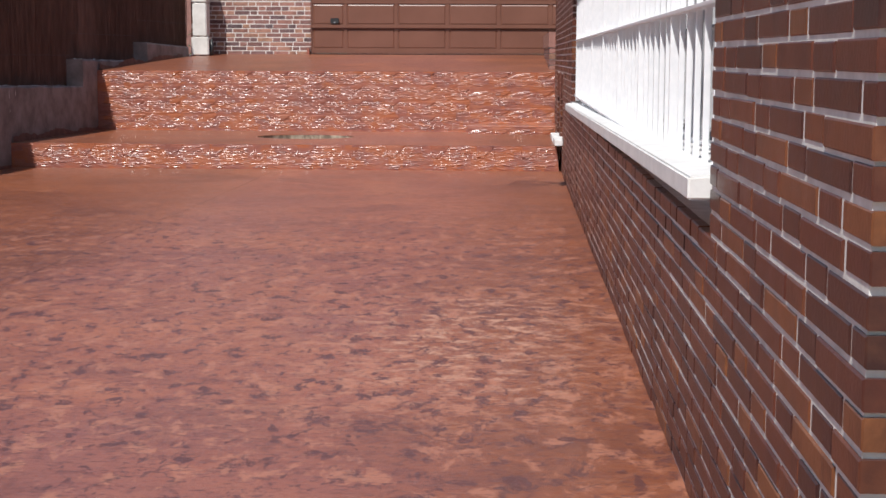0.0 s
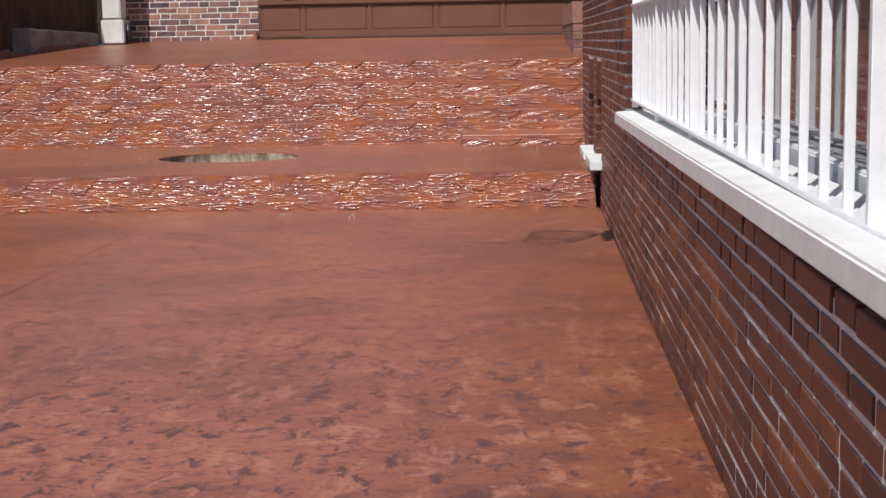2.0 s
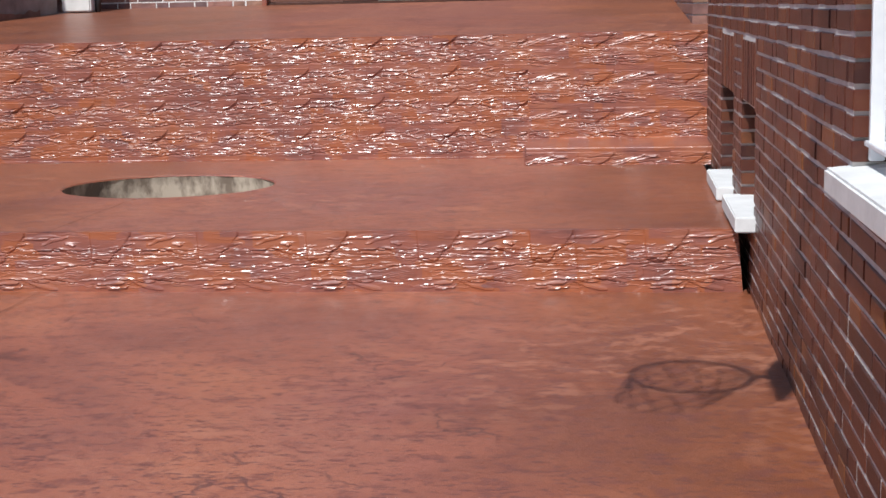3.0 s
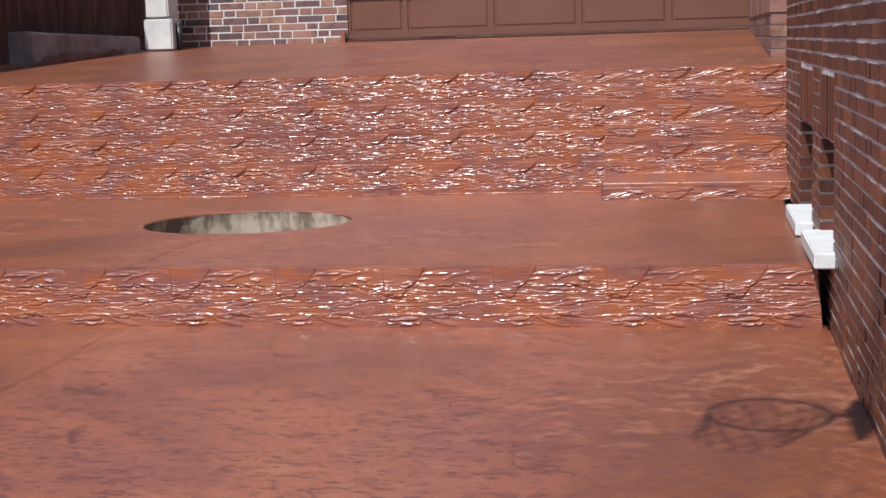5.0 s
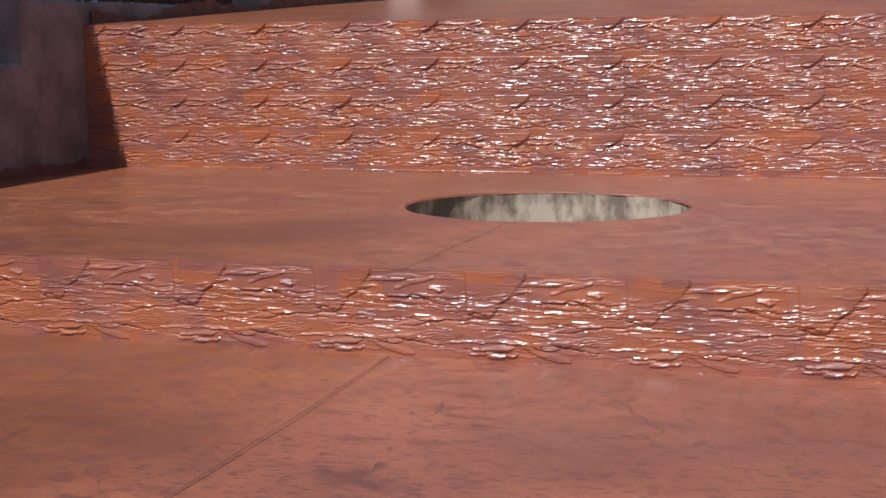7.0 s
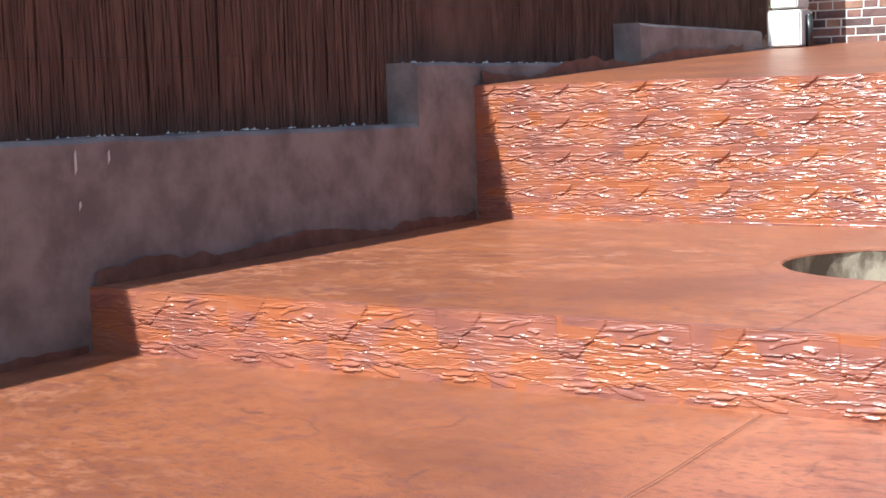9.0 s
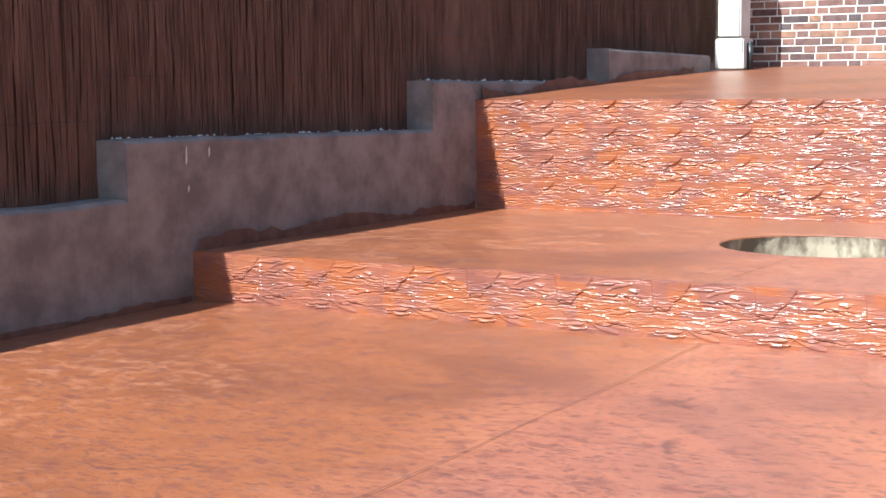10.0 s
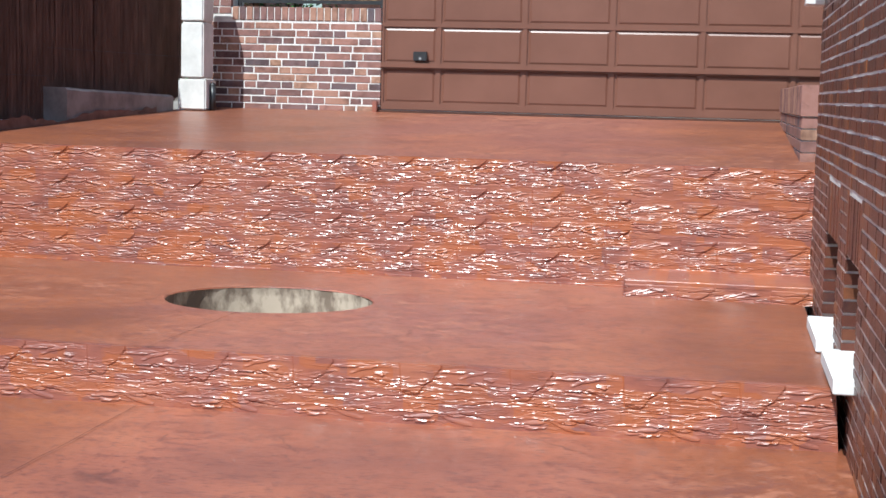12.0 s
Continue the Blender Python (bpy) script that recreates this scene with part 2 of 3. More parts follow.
def box(bm, lo, hi, bevel=0.0):
    """Adds a box from corner lo to corner hi."""
    c = [(a + b) / 2 for a, b in zip(lo, hi)]
    s = [max(b - a, 1e-4) for a, b in zip(lo, hi)]
    r = bmesh.ops.create_cube(bm, size=1, matrix=Matrix.LocRotScale(c, None, s))
    if bevel:
        ed = list({e for v in r["verts"] for e in v.link_edges})
        bmesh.ops.bevel(bm, geom=ed, offset=bevel, segments=2, affect="EDGES")
    return bm


def boxed(lo, hi, bevel=0.0, off=(0, 0, 0)):
    return box(bmesh.new(), [a - o for a, o in zip(lo, off)], [a - o for a, o in zip(hi, off)], bevel)


def prism(bm, pts, axis, a, b):
    """Adds a prism: an outline in the plane square to axis, from a to b along it."""
    def at(p, v):
        q = list(p)
        q.insert(axis, v)
        return bm.verts.new(q)
    lo, hi = [at(p, a) for p in pts], [at(p, b) for p in pts]
    bm.faces.new(lo)
    bm.faces.new(hi[::-1])
    for i in range(len(pts)):
        j = (i + 1) % len(pts)
        bm.faces.new((lo[i], lo[j], hi[j], hi[i]))
    return bm


def tube(bm, a, b, r, n=10):
    a, b = Vector(a), Vector(b)
    q = (b - a).to_track_quat("Z", "Y")
    bmesh.ops.create_cone(bm, cap_ends=True, segments=n, radius1=r, radius2=r, depth=(b - a).length,
                          matrix=Matrix.LocRotScale((a + b) / 2, q, None))
    return bm

# ---- plan ----
S1Z, S2Y, S2Z0, S2Z = 0.28, 2.758, 0.285, 0.995     # low step, high step
GY, GZ = 6.8, 1.2                                # gate line and its ground
WALL_Y0, WALL_Y1 = -12.86, 2.73                    # house wall along x = 0
WIN = (-11.25, -2.45, 0.79, 2.45)                    # big window: y0, y1, z0, z1
LOW_A, LOW_B = (0.86, 1.6, 0.35, 0.75), (-0.17, 0.42, 0.365, 0.755)
COURSE = 0.057


def left_x(y):
    return -5.611 + 0.0446 * y + 0.055 * max(0.0, y - S2Y)


def yard_z(y):
    """The yard rises a little towards the step."""
    return 0.03 * min(1.0, max(0.0, 1 + y / 3.5))


def terrace_z(y):
    return S2Z + (y - S2Y) * (GZ - S2Z) / (GY - S2Y)


# ---- ground and floors ----
def build_ground():
    bm = bmesh.new()
    ys = [(-600, -0.08), (-1.0, -0.08), (6.0, -0.08), (6.85, 1.16), (40, 1.2), (900, 1.2)]
    rows = [[bm.verts.new((x, y, z)) for x in (-700, -40, 40, 700)] for y, z in ys]
    for a, b in zip(rows, rows[1:]):
        for i in range(3):
            bm.faces.new((a[i], a[i + 1], b[i + 1], b[i]))
    thing("ground", bm, M_GROUND, "pale dusty ground around the yard", "ground", kind="structure")


def grid_sheet(x_of, y0, y1, z_of, nx, ny, relief=0.0):
    bm = bmesh.new()
    vs = []
    for j in range(ny + 1):
        y = y0 + (y1 - y0) * j / ny
        a, b = x_of(y)
        row = []
        for i in range(nx + 1):
            x = a + (b - a) * i / nx
            h = relief * (noise.noise((x * 1.3, y * 2.0, 0.3)) + 0.5 * noise.noise((x * 4, y * 7, 1.3)))
            row.append(bm.verts.new((x, y, z_of(y) + h)))
        vs.append(row)
    for j in range(ny):
        for i in range(nx):
            bm.faces.new((vs[j][i], vs[j][i + 1], vs[j + 1][i + 1], vs[j + 1][i]))
    return bm


def build_floors():
    bm = grid_sheet(lambda y: (left_x(y) - 0.05, 0.03), -18.0, 0.06, yard_z, 60, 180, 0.004)
    low = thing("floor_lower", bm, M_FLOOR, "glossy reddish-brown stamped concrete yard floor with worn pale patches", "floor", kind="structure", smooth=True)
    bm = grid_sheet(lambda y: (left_x(y) - 0.05, 0.9 if y > 2.74 else 0.03), S2Y - 0.004, GY + 0.3, terrace_z, 60, 45, 0.003)
    thing("floor_upper", bm, M_FLOOR, "red stained concrete terrace in front of the gate", "floor", kind="structure", smooth=True)
    # middle tread with the round opening
    bm = bmesh.new()
    cx, cy, rx, ry, n = -2.803, 1.56, 0.552, 0.49, 96
    x1, y0, y1 = -0.045, -0.004, S2Y + 0.06
    inner, lip, outer = [], [], []
    for k in range(n):
        a = 2 * math.pi * (k + 0.5) / n
        c, s = math.cos(a), math.sin(a)
        wob = 1 + 0.008 * noise.noise((c * 4, s * 4, 5.0))
        inner.append(bm.verts.new((cx + (rx - 0.008) * wob * c, cy + (ry - 0.008) * wob * s, S1Z - 0.007)))
        lip.append(bm.verts.new((cx + rx * wob * c, cy + ry * wob * s, S1Z)))
        ts = []
        if c > 1e-6: ts.append((x1 - cx) / c)
        if c < -1e-6: ts.append((left_x(cy) - 0.05 - cx) / c)
        if s > 1e-6: ts.append((y1 - cy) / s)
        if s < -1e-6: ts.append((y0 - cy) / s)
        d = min(ts)
        x, y = cx + d * c, cy + d * s
        outer.append(bm.verts.new((x, y, S1Z)))
    for k in range(n):
        j = (k + 1) % n
        bm.faces.new((inner[k], inner[j], lip[j], lip[k]))
        bm.faces.new((lip[k], lip[j], outer[j], outer[k]))
    # the four corners
    for k in range(n):
        j = (k + 1) % n
        p, q = outer[k].co, outer[j].co
        if abs(p.x - q.x) > 1e-4 and abs(p.y - q.y) > 1e-4:
            corner = bm.verts.new((x1 if p.x > cx else left_x(cy) - 0.05, y1 if p.y > cy else y0, S1Z))
            bm.faces.new((outer[k], outer[j], corner))
    mid = thing("floor_middle", bm, M_FLOOR, "red stained concrete landing with a round opening cut in it", "floor", kind="structure")
    # strip beyond the slanting wall, to close the landing against it
    bm = bmesh.new()
    bm.faces.new([bm.verts.new(v) for v in ((left_x(0) - 0.3, -0.004, S1Z - 0.002), (left_x(0) + 0.4, -0.004, S1Z - 0.002), (left_x(2.7) + 0.1, S2Y + 0.06, S1Z - 0.002), (left_x(2.7) - 0.3, S2Y + 0.06, S1Z - 0.002))])
    part("landing_edge", bm, M_FLOOR, mid)
    # the pit under the opening
    bm = bmesh.new()
    rings = []
    for r, z in ((1.0, S1Z - 0.007), (1.01, S1Z - 0.05), (1.03, 0.02), (1.0, -0.35)):
        rings.append([bm.verts.new((cx + (rx - 0.006) * r * (1 + 0.012 * noise.noise((k * 0.7, z * 9, 2))) * math.cos(2 * math.pi * (k + 0.5) / n),
                                    cy + (ry - 0.006) * r * math.sin(2 * math.pi * (k + 0.5) / n), z)) for k in range(n)])
    for a, b in zip(rings, rings[1:]):
        for k in range(n):
            j = (k + 1) % n
            bm.faces.new((a[k], a[j], b[j], b[k]))
    floor_ring = [tuple(v.co) for v in rings[-1]]
    pit = base("tree_pit", (0, 0, 0), "round unfinished pit with rough grey cement sides in the landing", "pit")
    part("pit_side", bm, M_PIT, pit)
    bm = bmesh.new()
    bm.faces.new([bm.verts.new((x, y, z + 0.01)) for x, y, z in floor_ring])
    part("pit_bottom", bm, M_GROUND, pit, "dry earth at the bottom")
    # expansion joints and cracks
    for pts, z, w in (([(-2.88, -0.03), (-2.88, -0.7), (-2.895, -1.4), (-2.91, -2.0), (-2.95, -3.4), (-3.02, -5.2), (-3.1, -9.0)], 0.006, 0.0014),
                      ([(-2.84, 0.0), (-2.825, 0.5), (-2.81, 1.05)], S1Z + 0.003, 0.0013)):
        bm = bmesh.new()
        prev = None
        fine = []
        for (xa, ya), (xb, yb) in zip(pts, pts[1:]):
            n_sub = max(2, int(abs(yb - ya) / 0.05))
            fine += [(xa + (xb - xa) * i / n_sub, ya + (yb - ya) * i / n_sub) for i in range(n_sub)]
        for x, y in fine + [pts[-1]]:
            h = z + (yard_z(y) if z < 0.1 else 0.0)
            wx = x + 0.006 * noise.noise((y * 6.0, 2.0, 0.0))
            row = [bm.verts.new((wx - w, y, h)), bm.verts.new((wx + w, y, h))]
            if prev:
                bm.faces.new((prev[0], prev[1], row[1], row[0]))
            prev = row
        part("joint_line", bm, M_JOINT, low if z < 0.1 else mid, "thin dark joint line")


# ---- stamped risers ----
def stamp(seed, nx, nz, dx, dz):
    """Relief of one stamp mat, in metres: split stone with a broken plate along its top, thin ledges across its middle,
    slanting lumps low down at one end and broad chipped facets at the other."""
    rng = np.random.default_rng(seed)
    W, T = nx * dx, nz * dz
    U, Z = np.meshgrid((np.arange(nx) + 0.5) * dx, (np.arange(nz) + 0.5) * dz)
    H = np.zeros((nz, nx))

    def flake(uc, zc, L, h, s, d, g, bow):
        """A ledge L long and h high: it stands out by d, and slopes back upwards at g."""
        du = (U - uc + W / 2) % W - W / 2
        ph = rng.uniform(0, 6.28, 3)
        wob = 0.002 * np.sin(du * 48 + ph[0]) + 0.0012 * np.sin(du * 90 + ph[1]) + 0.0004 * np.sin(du * 150 + ph[2])
        zl = Z - zc - s * du - bow * du * du - wob
        half = h / 2 * (1 - np.clip(np.abs(2 * du / L), 0, 1) ** 2.5 * rng.uniform(0.3, 0.9))
        inside = (np.abs(du) < L / 2) & (zl > -half) & (zl < half)
        return np.where(inside, np.clip((half - zl) * g, 0, d), 0.0)

    def some(n, u, z, L, h, s, d, g):
        out = np.zeros((nz, nx))
        for _ in range(n):
            out = np.maximum(out, flake(rng.uniform(*u) * W, rng.uniform(*z) * T, rng.uniform(*L) * W, rng.uniform(*h),
                                        rng.normal(*s), rng.uniform(*d), rng.uniform(*g), rng.uniform(-1.2, 1.2)))
        return out

    u, w = U / W, Z / T
    # calm broad plates
    H += some(8, (0, 1), (0, 1), (0.3, 0.55), (0.03, 0.06), (0, 0.05), (0.002, 0.0035), (0.15, 0.4))
    # the broken plate at the top, with its slanting lower edge
    edge = 0.74 + 1.6 * np.clip(u - 0.86, -0.1, 0.13) + 0.015 * np.sin(u * 40)
    H = np.where((w > edge) & (u > 0.6) & (u < 0.985), np.maximum(H, 0.0065), H)
    H += some(3, (0.02, 0.4), (0.76, 0.94), (0.25, 0.4), (0.01, 0.016), (0.2, 0.08), (0.003, 0.005), (0.4, 0.7))
    # thin ledges across the middle and, fewer, everywhere
    many = int(60 * T / 0.28)
    H += some(many, (0, 1), (0.3, 0.76), (0.12, 0.4), (0.004, 0.009), (0, 0.035), (0.0012, 0.0035), (0.35, 0.8))
    H += some(many, (0, 1), (0, 1), (0.08, 0.3), (0.004, 0.009), (0, 0.05), (0.001, 0.003), (0.35, 0.8))
    # lumps low down
    H += some(5, (0.04, 0.36), (0.16, 0.38), (0.14, 0.24), (0.016, 0.026), (-0.25, 0.1), (0.003, 0.005), (0.25, 0.5))
    # chipped facets that slope back
    H += some(5, (0.74, 0.9), (0.17, 0.4), (0.16, 0.3), (0.012, 0.02), (0, 0.03), (0.005, 0.007), (0.5, 0.66))
    H += some(2, (0.32, 0.48), (0.7, 0.9), (0.1, 0.18), (0.012, 0.016), (-0.1, 0.06), (0.005, 0.008), (0.5, 0.66))
    H += some(4, (0, 1), (0.15, 1), (0.06, 0.16), (0.006, 0.01), (0, 0.05), (0.003, 0.005), (0.5, 0.7))
    # cracks: the wandering joints of the stone
    for k in range(12):
        H -= flake(rng.uniform(0, W), rng.uniform(0.05, 0.9) * T, rng.uniform(0.15, 0.6) * W, 0.0065, rng.normal(0.0, 0.05), 0.004, 9.0, rng.uniform(-1, 1))
    H -= flake(0.9 * W, 0.75 * T, 0.2 * W, 0.008, 0.42, 0.005, 9.0, 0.0)
    H *= 0.74 * np.clip(w / 0.12, 0.45, 1.0)                 # worn down at the foot
    return np.clip(H, -0.005, 0.012)


def riser_mesh(x0, x1, y, z0, z1, tile_w, tile_h, seed, forward=None, lean=0.0, seam=0.0):
    """seam: where along x one mat ends and the next begins."""
    dx, dz = 0.0078, 0.0032
    nx, nz = int((x1 - x0) / dx), int((z1 - z0) / dz)
    tx, tz = int(tile_w / dx), int(tile_h / dz)
    relief = stamp(seed, tx, tz, dx, dz)
    shift = int(round((x0 - seam) / dx)) % tx
    verts, faces = [], []
    for j in range(nz + 1):
        z = z0 + (z1 - z0) * j / nz
        row = (nz - j) // tz
        f = forward(z) if forward else 0.0
        for i in range(nx + 1):
            xe = x1 - lean * (z - z0) / (z1 - z0)
            x = x0 + (xe - x0) * i / nx
            col = (i + shift) // tx
            h = relief[-1 - (nz - j) % tz, (i + shift) % tx] * (0.95 + 0.45 * noise.noise((x * 2.6, z * 4, seed)))
            h += 0.0012 * noise.noise((x * 12, z * 30, seed + 4)) + 0.004 * noise.noise((col * 3.7, row * 5.3, 2)) + 0.003
            verts.append((x, y - h - f, z))
    for j in range(nz):
        for i in range(nx):
            a = j * (nx + 1) + i
            faces.append((a, a + 1, a + nx + 2, a + nx + 1))
    top = len(verts)
    for i in range(nx + 1):
        x = x0 + (x1 - lean - x0) * i / nx
        verts.append((x, y + 0.03, z1 + 0.001))
    for i in range(nx):
        a = nz * (nx + 1) + i
        faces.append((a, a + 1, top + i + 1, top + i))
    me = bpy.data.meshes.new("riser")
    me.from_pydata(verts, [], faces)
    me.materials.append(M_RISER)
    return me


def build_risers():
    r = new("step_riser", riser_mesh(left_x(0) - 0.1, -0.02, 0.0, -0.01, S1Z, 0.458, 0.285, 41, lean=0.025, seam=-2.47))
    tagged(r, "low step face of glossy red concrete stamped like split stone", "step", kind="structure")
    bm = prism(bmesh.new(), [(-0.14, -0.02), (-0.02, -0.02), (-0.047, S1Z - 0.002), (-0.14, S1Z - 0.002)], 1, 0.012, S2Y)
    part("step_end", bm, M_RISER, r)
    r = new("terrace_riser", riser_mesh(left_x(S2Y) - 0.1, -1.015, S2Y, S2Z0 - 0.01, S2Z, 0.437, 0.178, 52, seam=-3.6))
    tagged(r, "tall retaining step of glossy red stamped split-stone concrete", "step", kind="structure")

    def fw(z):
        return 0.012 + 0.4 / (1 + math.exp((z - 0.385) / 0.002))
    r2 = new("riser_repair", riser_mesh(-1.015, 0.012, S2Y, S2Z0 - 0.01, S2Z, 0.5, 0.215, 77, fw, seam=-1.015))
    r2.parent = r
    bm = bmesh.new()
    prism(bm, [(S2Y + 0.02, S2Z0 - 0.01), (S2Y - 0.42, S2Z0 - 0.01), (S2Y - 0.42, 0.381), (S2Y - 0.02, 0.387), (S2Y + 0.02, S2Z - 0.01)], 0, -1.02, -1.011)
    part("repair_edge", bm, M_RISER, r)


# ---- brick walls ----
def brick_shape(lo, hi, axis, face, depth, bev=0.003):
    """A brick in a wall square to axis (0 or 1); its worn face looks to the low side. lo, hi: along the wall and up."""
    (a0, z0), (a1, z1) = lo, hi

    def p(a, d, z):
        return (face + d, a, z) if axis == 0 else (a, face + d, z)
    v = [p(a0, depth, z0), p(a1, depth, z0), p(a1, depth, z1), p(a0, depth, z1),
         p(a0, bev, z0), p(a1, bev, z0), p(a1, bev, z1), p(a0, bev, z1),
         p(a0 + bev, 0, z0 + bev), p(a1 - bev, 0, z0 + bev), p(a1 - bev, 0, z1 - bev), p(a0 + bev, 0, z1 - bev)]
    f = [(8, 9, 10, 11), (4, 5, 9, 8), (5, 6, 10, 9), (6, 7, 11, 10), (7, 4, 8, 11),
         (0, 1, 5, 4), (1, 2, 6, 5), (2, 3, 7, 6), (3, 0, 4, 7)]
    return v, f


def lay(bricks, name, material, parent, label=""):
    V, F = [], []
    for v, f in bricks:
        o = len(V)
        V += v
        F += [tuple(i + o for i in q) for q in f]
    me = bpy.data.meshes.new(name)
    me.from_pydata(V, [], F)
    me.materials.append(material)
    bm = bmesh.new()
    bm.from_mesh(me)
    bmesh.ops.recalc_face_normals(bm, faces=bm.faces)
    bm.to_mesh(me)
    bm.free()
    ob = new(name, me)
    ob.parent = parent
    return tagged(ob, label)


def course(rng, a0, a1, k, unit, joint):
    """Lengths of one course: long and short bricks in turn."""
    out, a = [], a0
    long = (k % 2 == 0)
    first = True
    while a < a1 - 0.01:
        l = (0.225 if long else 0.106) * unit(a)
        if first:
            l *= (1.0, 0.55, 0.8)[k % 3]
            first = False
        e = min(a + l + rng.uniform(-0.004, 0.004), a1)
        if a1 - e < 0.05:
            e = a1
        out.append((a, e))
        a = e + joint * (1.7 if unit(a) > 1.3 else 1.0)
        long = not long
    return out


def build_house_wall():
    rng = random.Random(7)
    bm = bmesh.new()
    y0, y1, z1, b = WALL_Y0, WALL_Y1, 4.6, 0.003
    ys = [y0 + 0.01, WIN[0] - 0.01, WIN[1] + 0.01, LOW_B[0] - 0.01, LOW_B[1] + 0.01, LOW_A[0] - 0.01, LOW_A[1] + 0.01, y1 - 0.01]
    box(bm, (b, ys[0], -0.1), (0.34, ys[1], z1))
    box(bm, (b, ys[1], -0.1), (0.34, ys[2], WIN[2] - 0.075))
    box(bm, (b, ys[1], WIN[3]), (0.34, ys[2], z1))
    box(bm, (b, ys[2], -0.1), (0.34, ys[3], z1))
    for w in ((3, 4), (5, 6)):
        box(bm, (b, ys[w[0]], -0.1), (0.34, ys[w[1]], 0.28))
        box(bm, (b, ys[w[0]], 0.755), (0.34, ys[w[1]], z1))
    box(bm, (b, ys[4], -0.1), (0.34, ys[5], z1))
    box(bm, (b, ys[6], -0.1), (0.34, ys[7], z1))
    box(bm, (0.34, y0 + 0.01, -0.1), (7.0, y0 + 0.3, z1))
    box(bm, (0.34, y1 - 0.3, -0.1), (7.0, y1 - 0.01, z1))
    wall = thing("wall_house", bm, M_MORTAR, "house wall of dark brown glazed bricks with pale mortar joints", "wall", kind="structure")
    near, rest = [], []
    joint = 0.0105
    for k in range(68):
        z = k * COURSE + 0.003
        h = COURSE - joint
        zm = z + h / 2
        cut = []
        if WIN[2] - 0.06 < zm < WIN[3]:
            cut.append((WIN[0], WIN[1]))
        for w in (LOW_B, LOW_A):
            if 0.29 < zm < 1.0:
                cut.append((w[0], w[1]))
        edges = [y0] + [e for c in sorted(cut) for e in c] + [y1]
        for a, e in zip(edges[::2], edges[1::2]):
            bricks = course(rng, a, e, k, lambda y: 1.4 if y < -2.6 else 0.9, joint)
            for i, (p, q) in enumerate(bricks):
                at_edge = (i == 0 and a > y0 - 1) or i == len(bricks) - 1
                d = (0.115 if k % 2 else 0.2) if at_edge else 0.03
                dz = rng.uniform(-0.002, 0.002)
                s = brick_shape((p, z + dz), (q, z + h + dz), 0, rng.uniform(-0.003, 0.001), d)
                (near if (p < -11.3 and z < 2.6 and len(near) < 300) else rest).append(s)
    # upright bricks over the low windows
    for w in (LOW_A, LOW_B):
        n = 8
        for i in range(n):
            p = w[0] + (w[1] - w[0]) * i / n
            rest.append(brick_shape((p + 0.004, w[3] + 0.005), (p + (w[1] - w[0]) / n - 0.007, 1.0), 0, rng.uniform(-0.004, 0.001), 0.11))
    lay(rest, "brickwork", M_BRICK, wall)["kind"] = "stuff"
    for s in near:
        lay([s], "brick", M_BRICK, wall)
    return wall


def build_back_wall():
    rng = random.Random(11)
    ch, joint = 0.0645, 0.01
    x0, x1 = -5.035, -3.46
    bm = boxed((x0, GY + 0.003, GZ - 0.3), (x1 - 0.005, GY + 0.24, GZ + 0.885))
    wall = thing("wall_street", bm, M_MORTAR, "low garden wall of pale red and blue-grey bricks with white joints", "wall", kind="structure")
    shapes = []
    for k in range(12):
        z = GZ - 0.01 + k * ch
        for p, q in course(rng, x0, x1, k, lambda y: 0.97, joint):
            shapes.append(brick_shape((p, z), (q, z + ch - joint), 1, GY + rng.uniform(-0.003, 0.002), 0.03, 0.003))
    n = 21
    for i in range(n):
        p = x0 + 0.22 + (x1 - x0 - 0.22) * i / n
        shapes.append(brick_shape((p + 0.003, GZ + 0.776), (p + (x1 - x0 - 0.22) / n - 0.006, GZ + 0.89), 1, GY - 0.006, 0.24, 0.004))
    for s in shapes:
        lay([s], "brick", M_BRICK_BACK, wall)
    bm = boxed((-5.22, GY + 0.0, GZ - 0.3), (x0 - 0.005, GY + 0.36, GZ + 0.78))
    box(bm, (-5.22, GY + 0.0, GZ + 0.78), (x0 + 0.205, GY + 0.36, 3.28))
    pier = thing("brick_pillar", bm, M_MORTAR, "tall brick pillar of pale red bricks beside the reed screen", "pillar", kind="structure")
    for k in range(32):
        z = GZ - 0.01 + k * ch
        for p, q in course(rng, -5.225, x0 + 0.21, k, lambda y: 0.97, joint):
            if z < GZ + 0.77 and q > x0:
                continue
            lay([brick_shape((p, z), (q, z + ch - joint), 1, GY - 0.006, 0.05, 0.003)], "brick", M_BRICK_BACK, pier)
    # low wall that runs from the gate to the house
    bm = boxed((-0.05, 3.25, 0.8), (0.24, GY - 0.1, 1.45))
    low = thing("wall_low", bm, M_MORTAR, "knee-high brick wall with an upright brick coping beside the gate", "wall", kind="structure")
    for k in range(6):
        z = 0.94 + k * 0.07
        for p, q in course(rng, 3.24, GY - 0.1, k, lambda y: 1.05, joint):
            if z > terrace_z(p) - 0.12 and z < 1.28:
                lay([brick_shape((p, z), (q, z + 0.06), 0, -0.06, 0.2 if p < 3.3 else 0.03, 0.003)], "brick", M_BRICK_BACK, low)
    n = 41
    for i in range(n):
        p = 3.23 + (GY - 0.12 - 3.23) * i / n
        lay([brick_shape((p, 1.29), (p + 0.076, 1.475), 0, -0.068, 0.25, 0.004)], "brick", M_BRICK_BACK, low)


# ---- slanting wall and brush fence ----
STEPS = [(-18.0, -0.45, 0.6, 0.575), (-0.45, 2.23, 0.862, 0.815), (2.23, 4.52, 1.125, 1.095), (4.52, 6.24, 1.345, 1.3)]


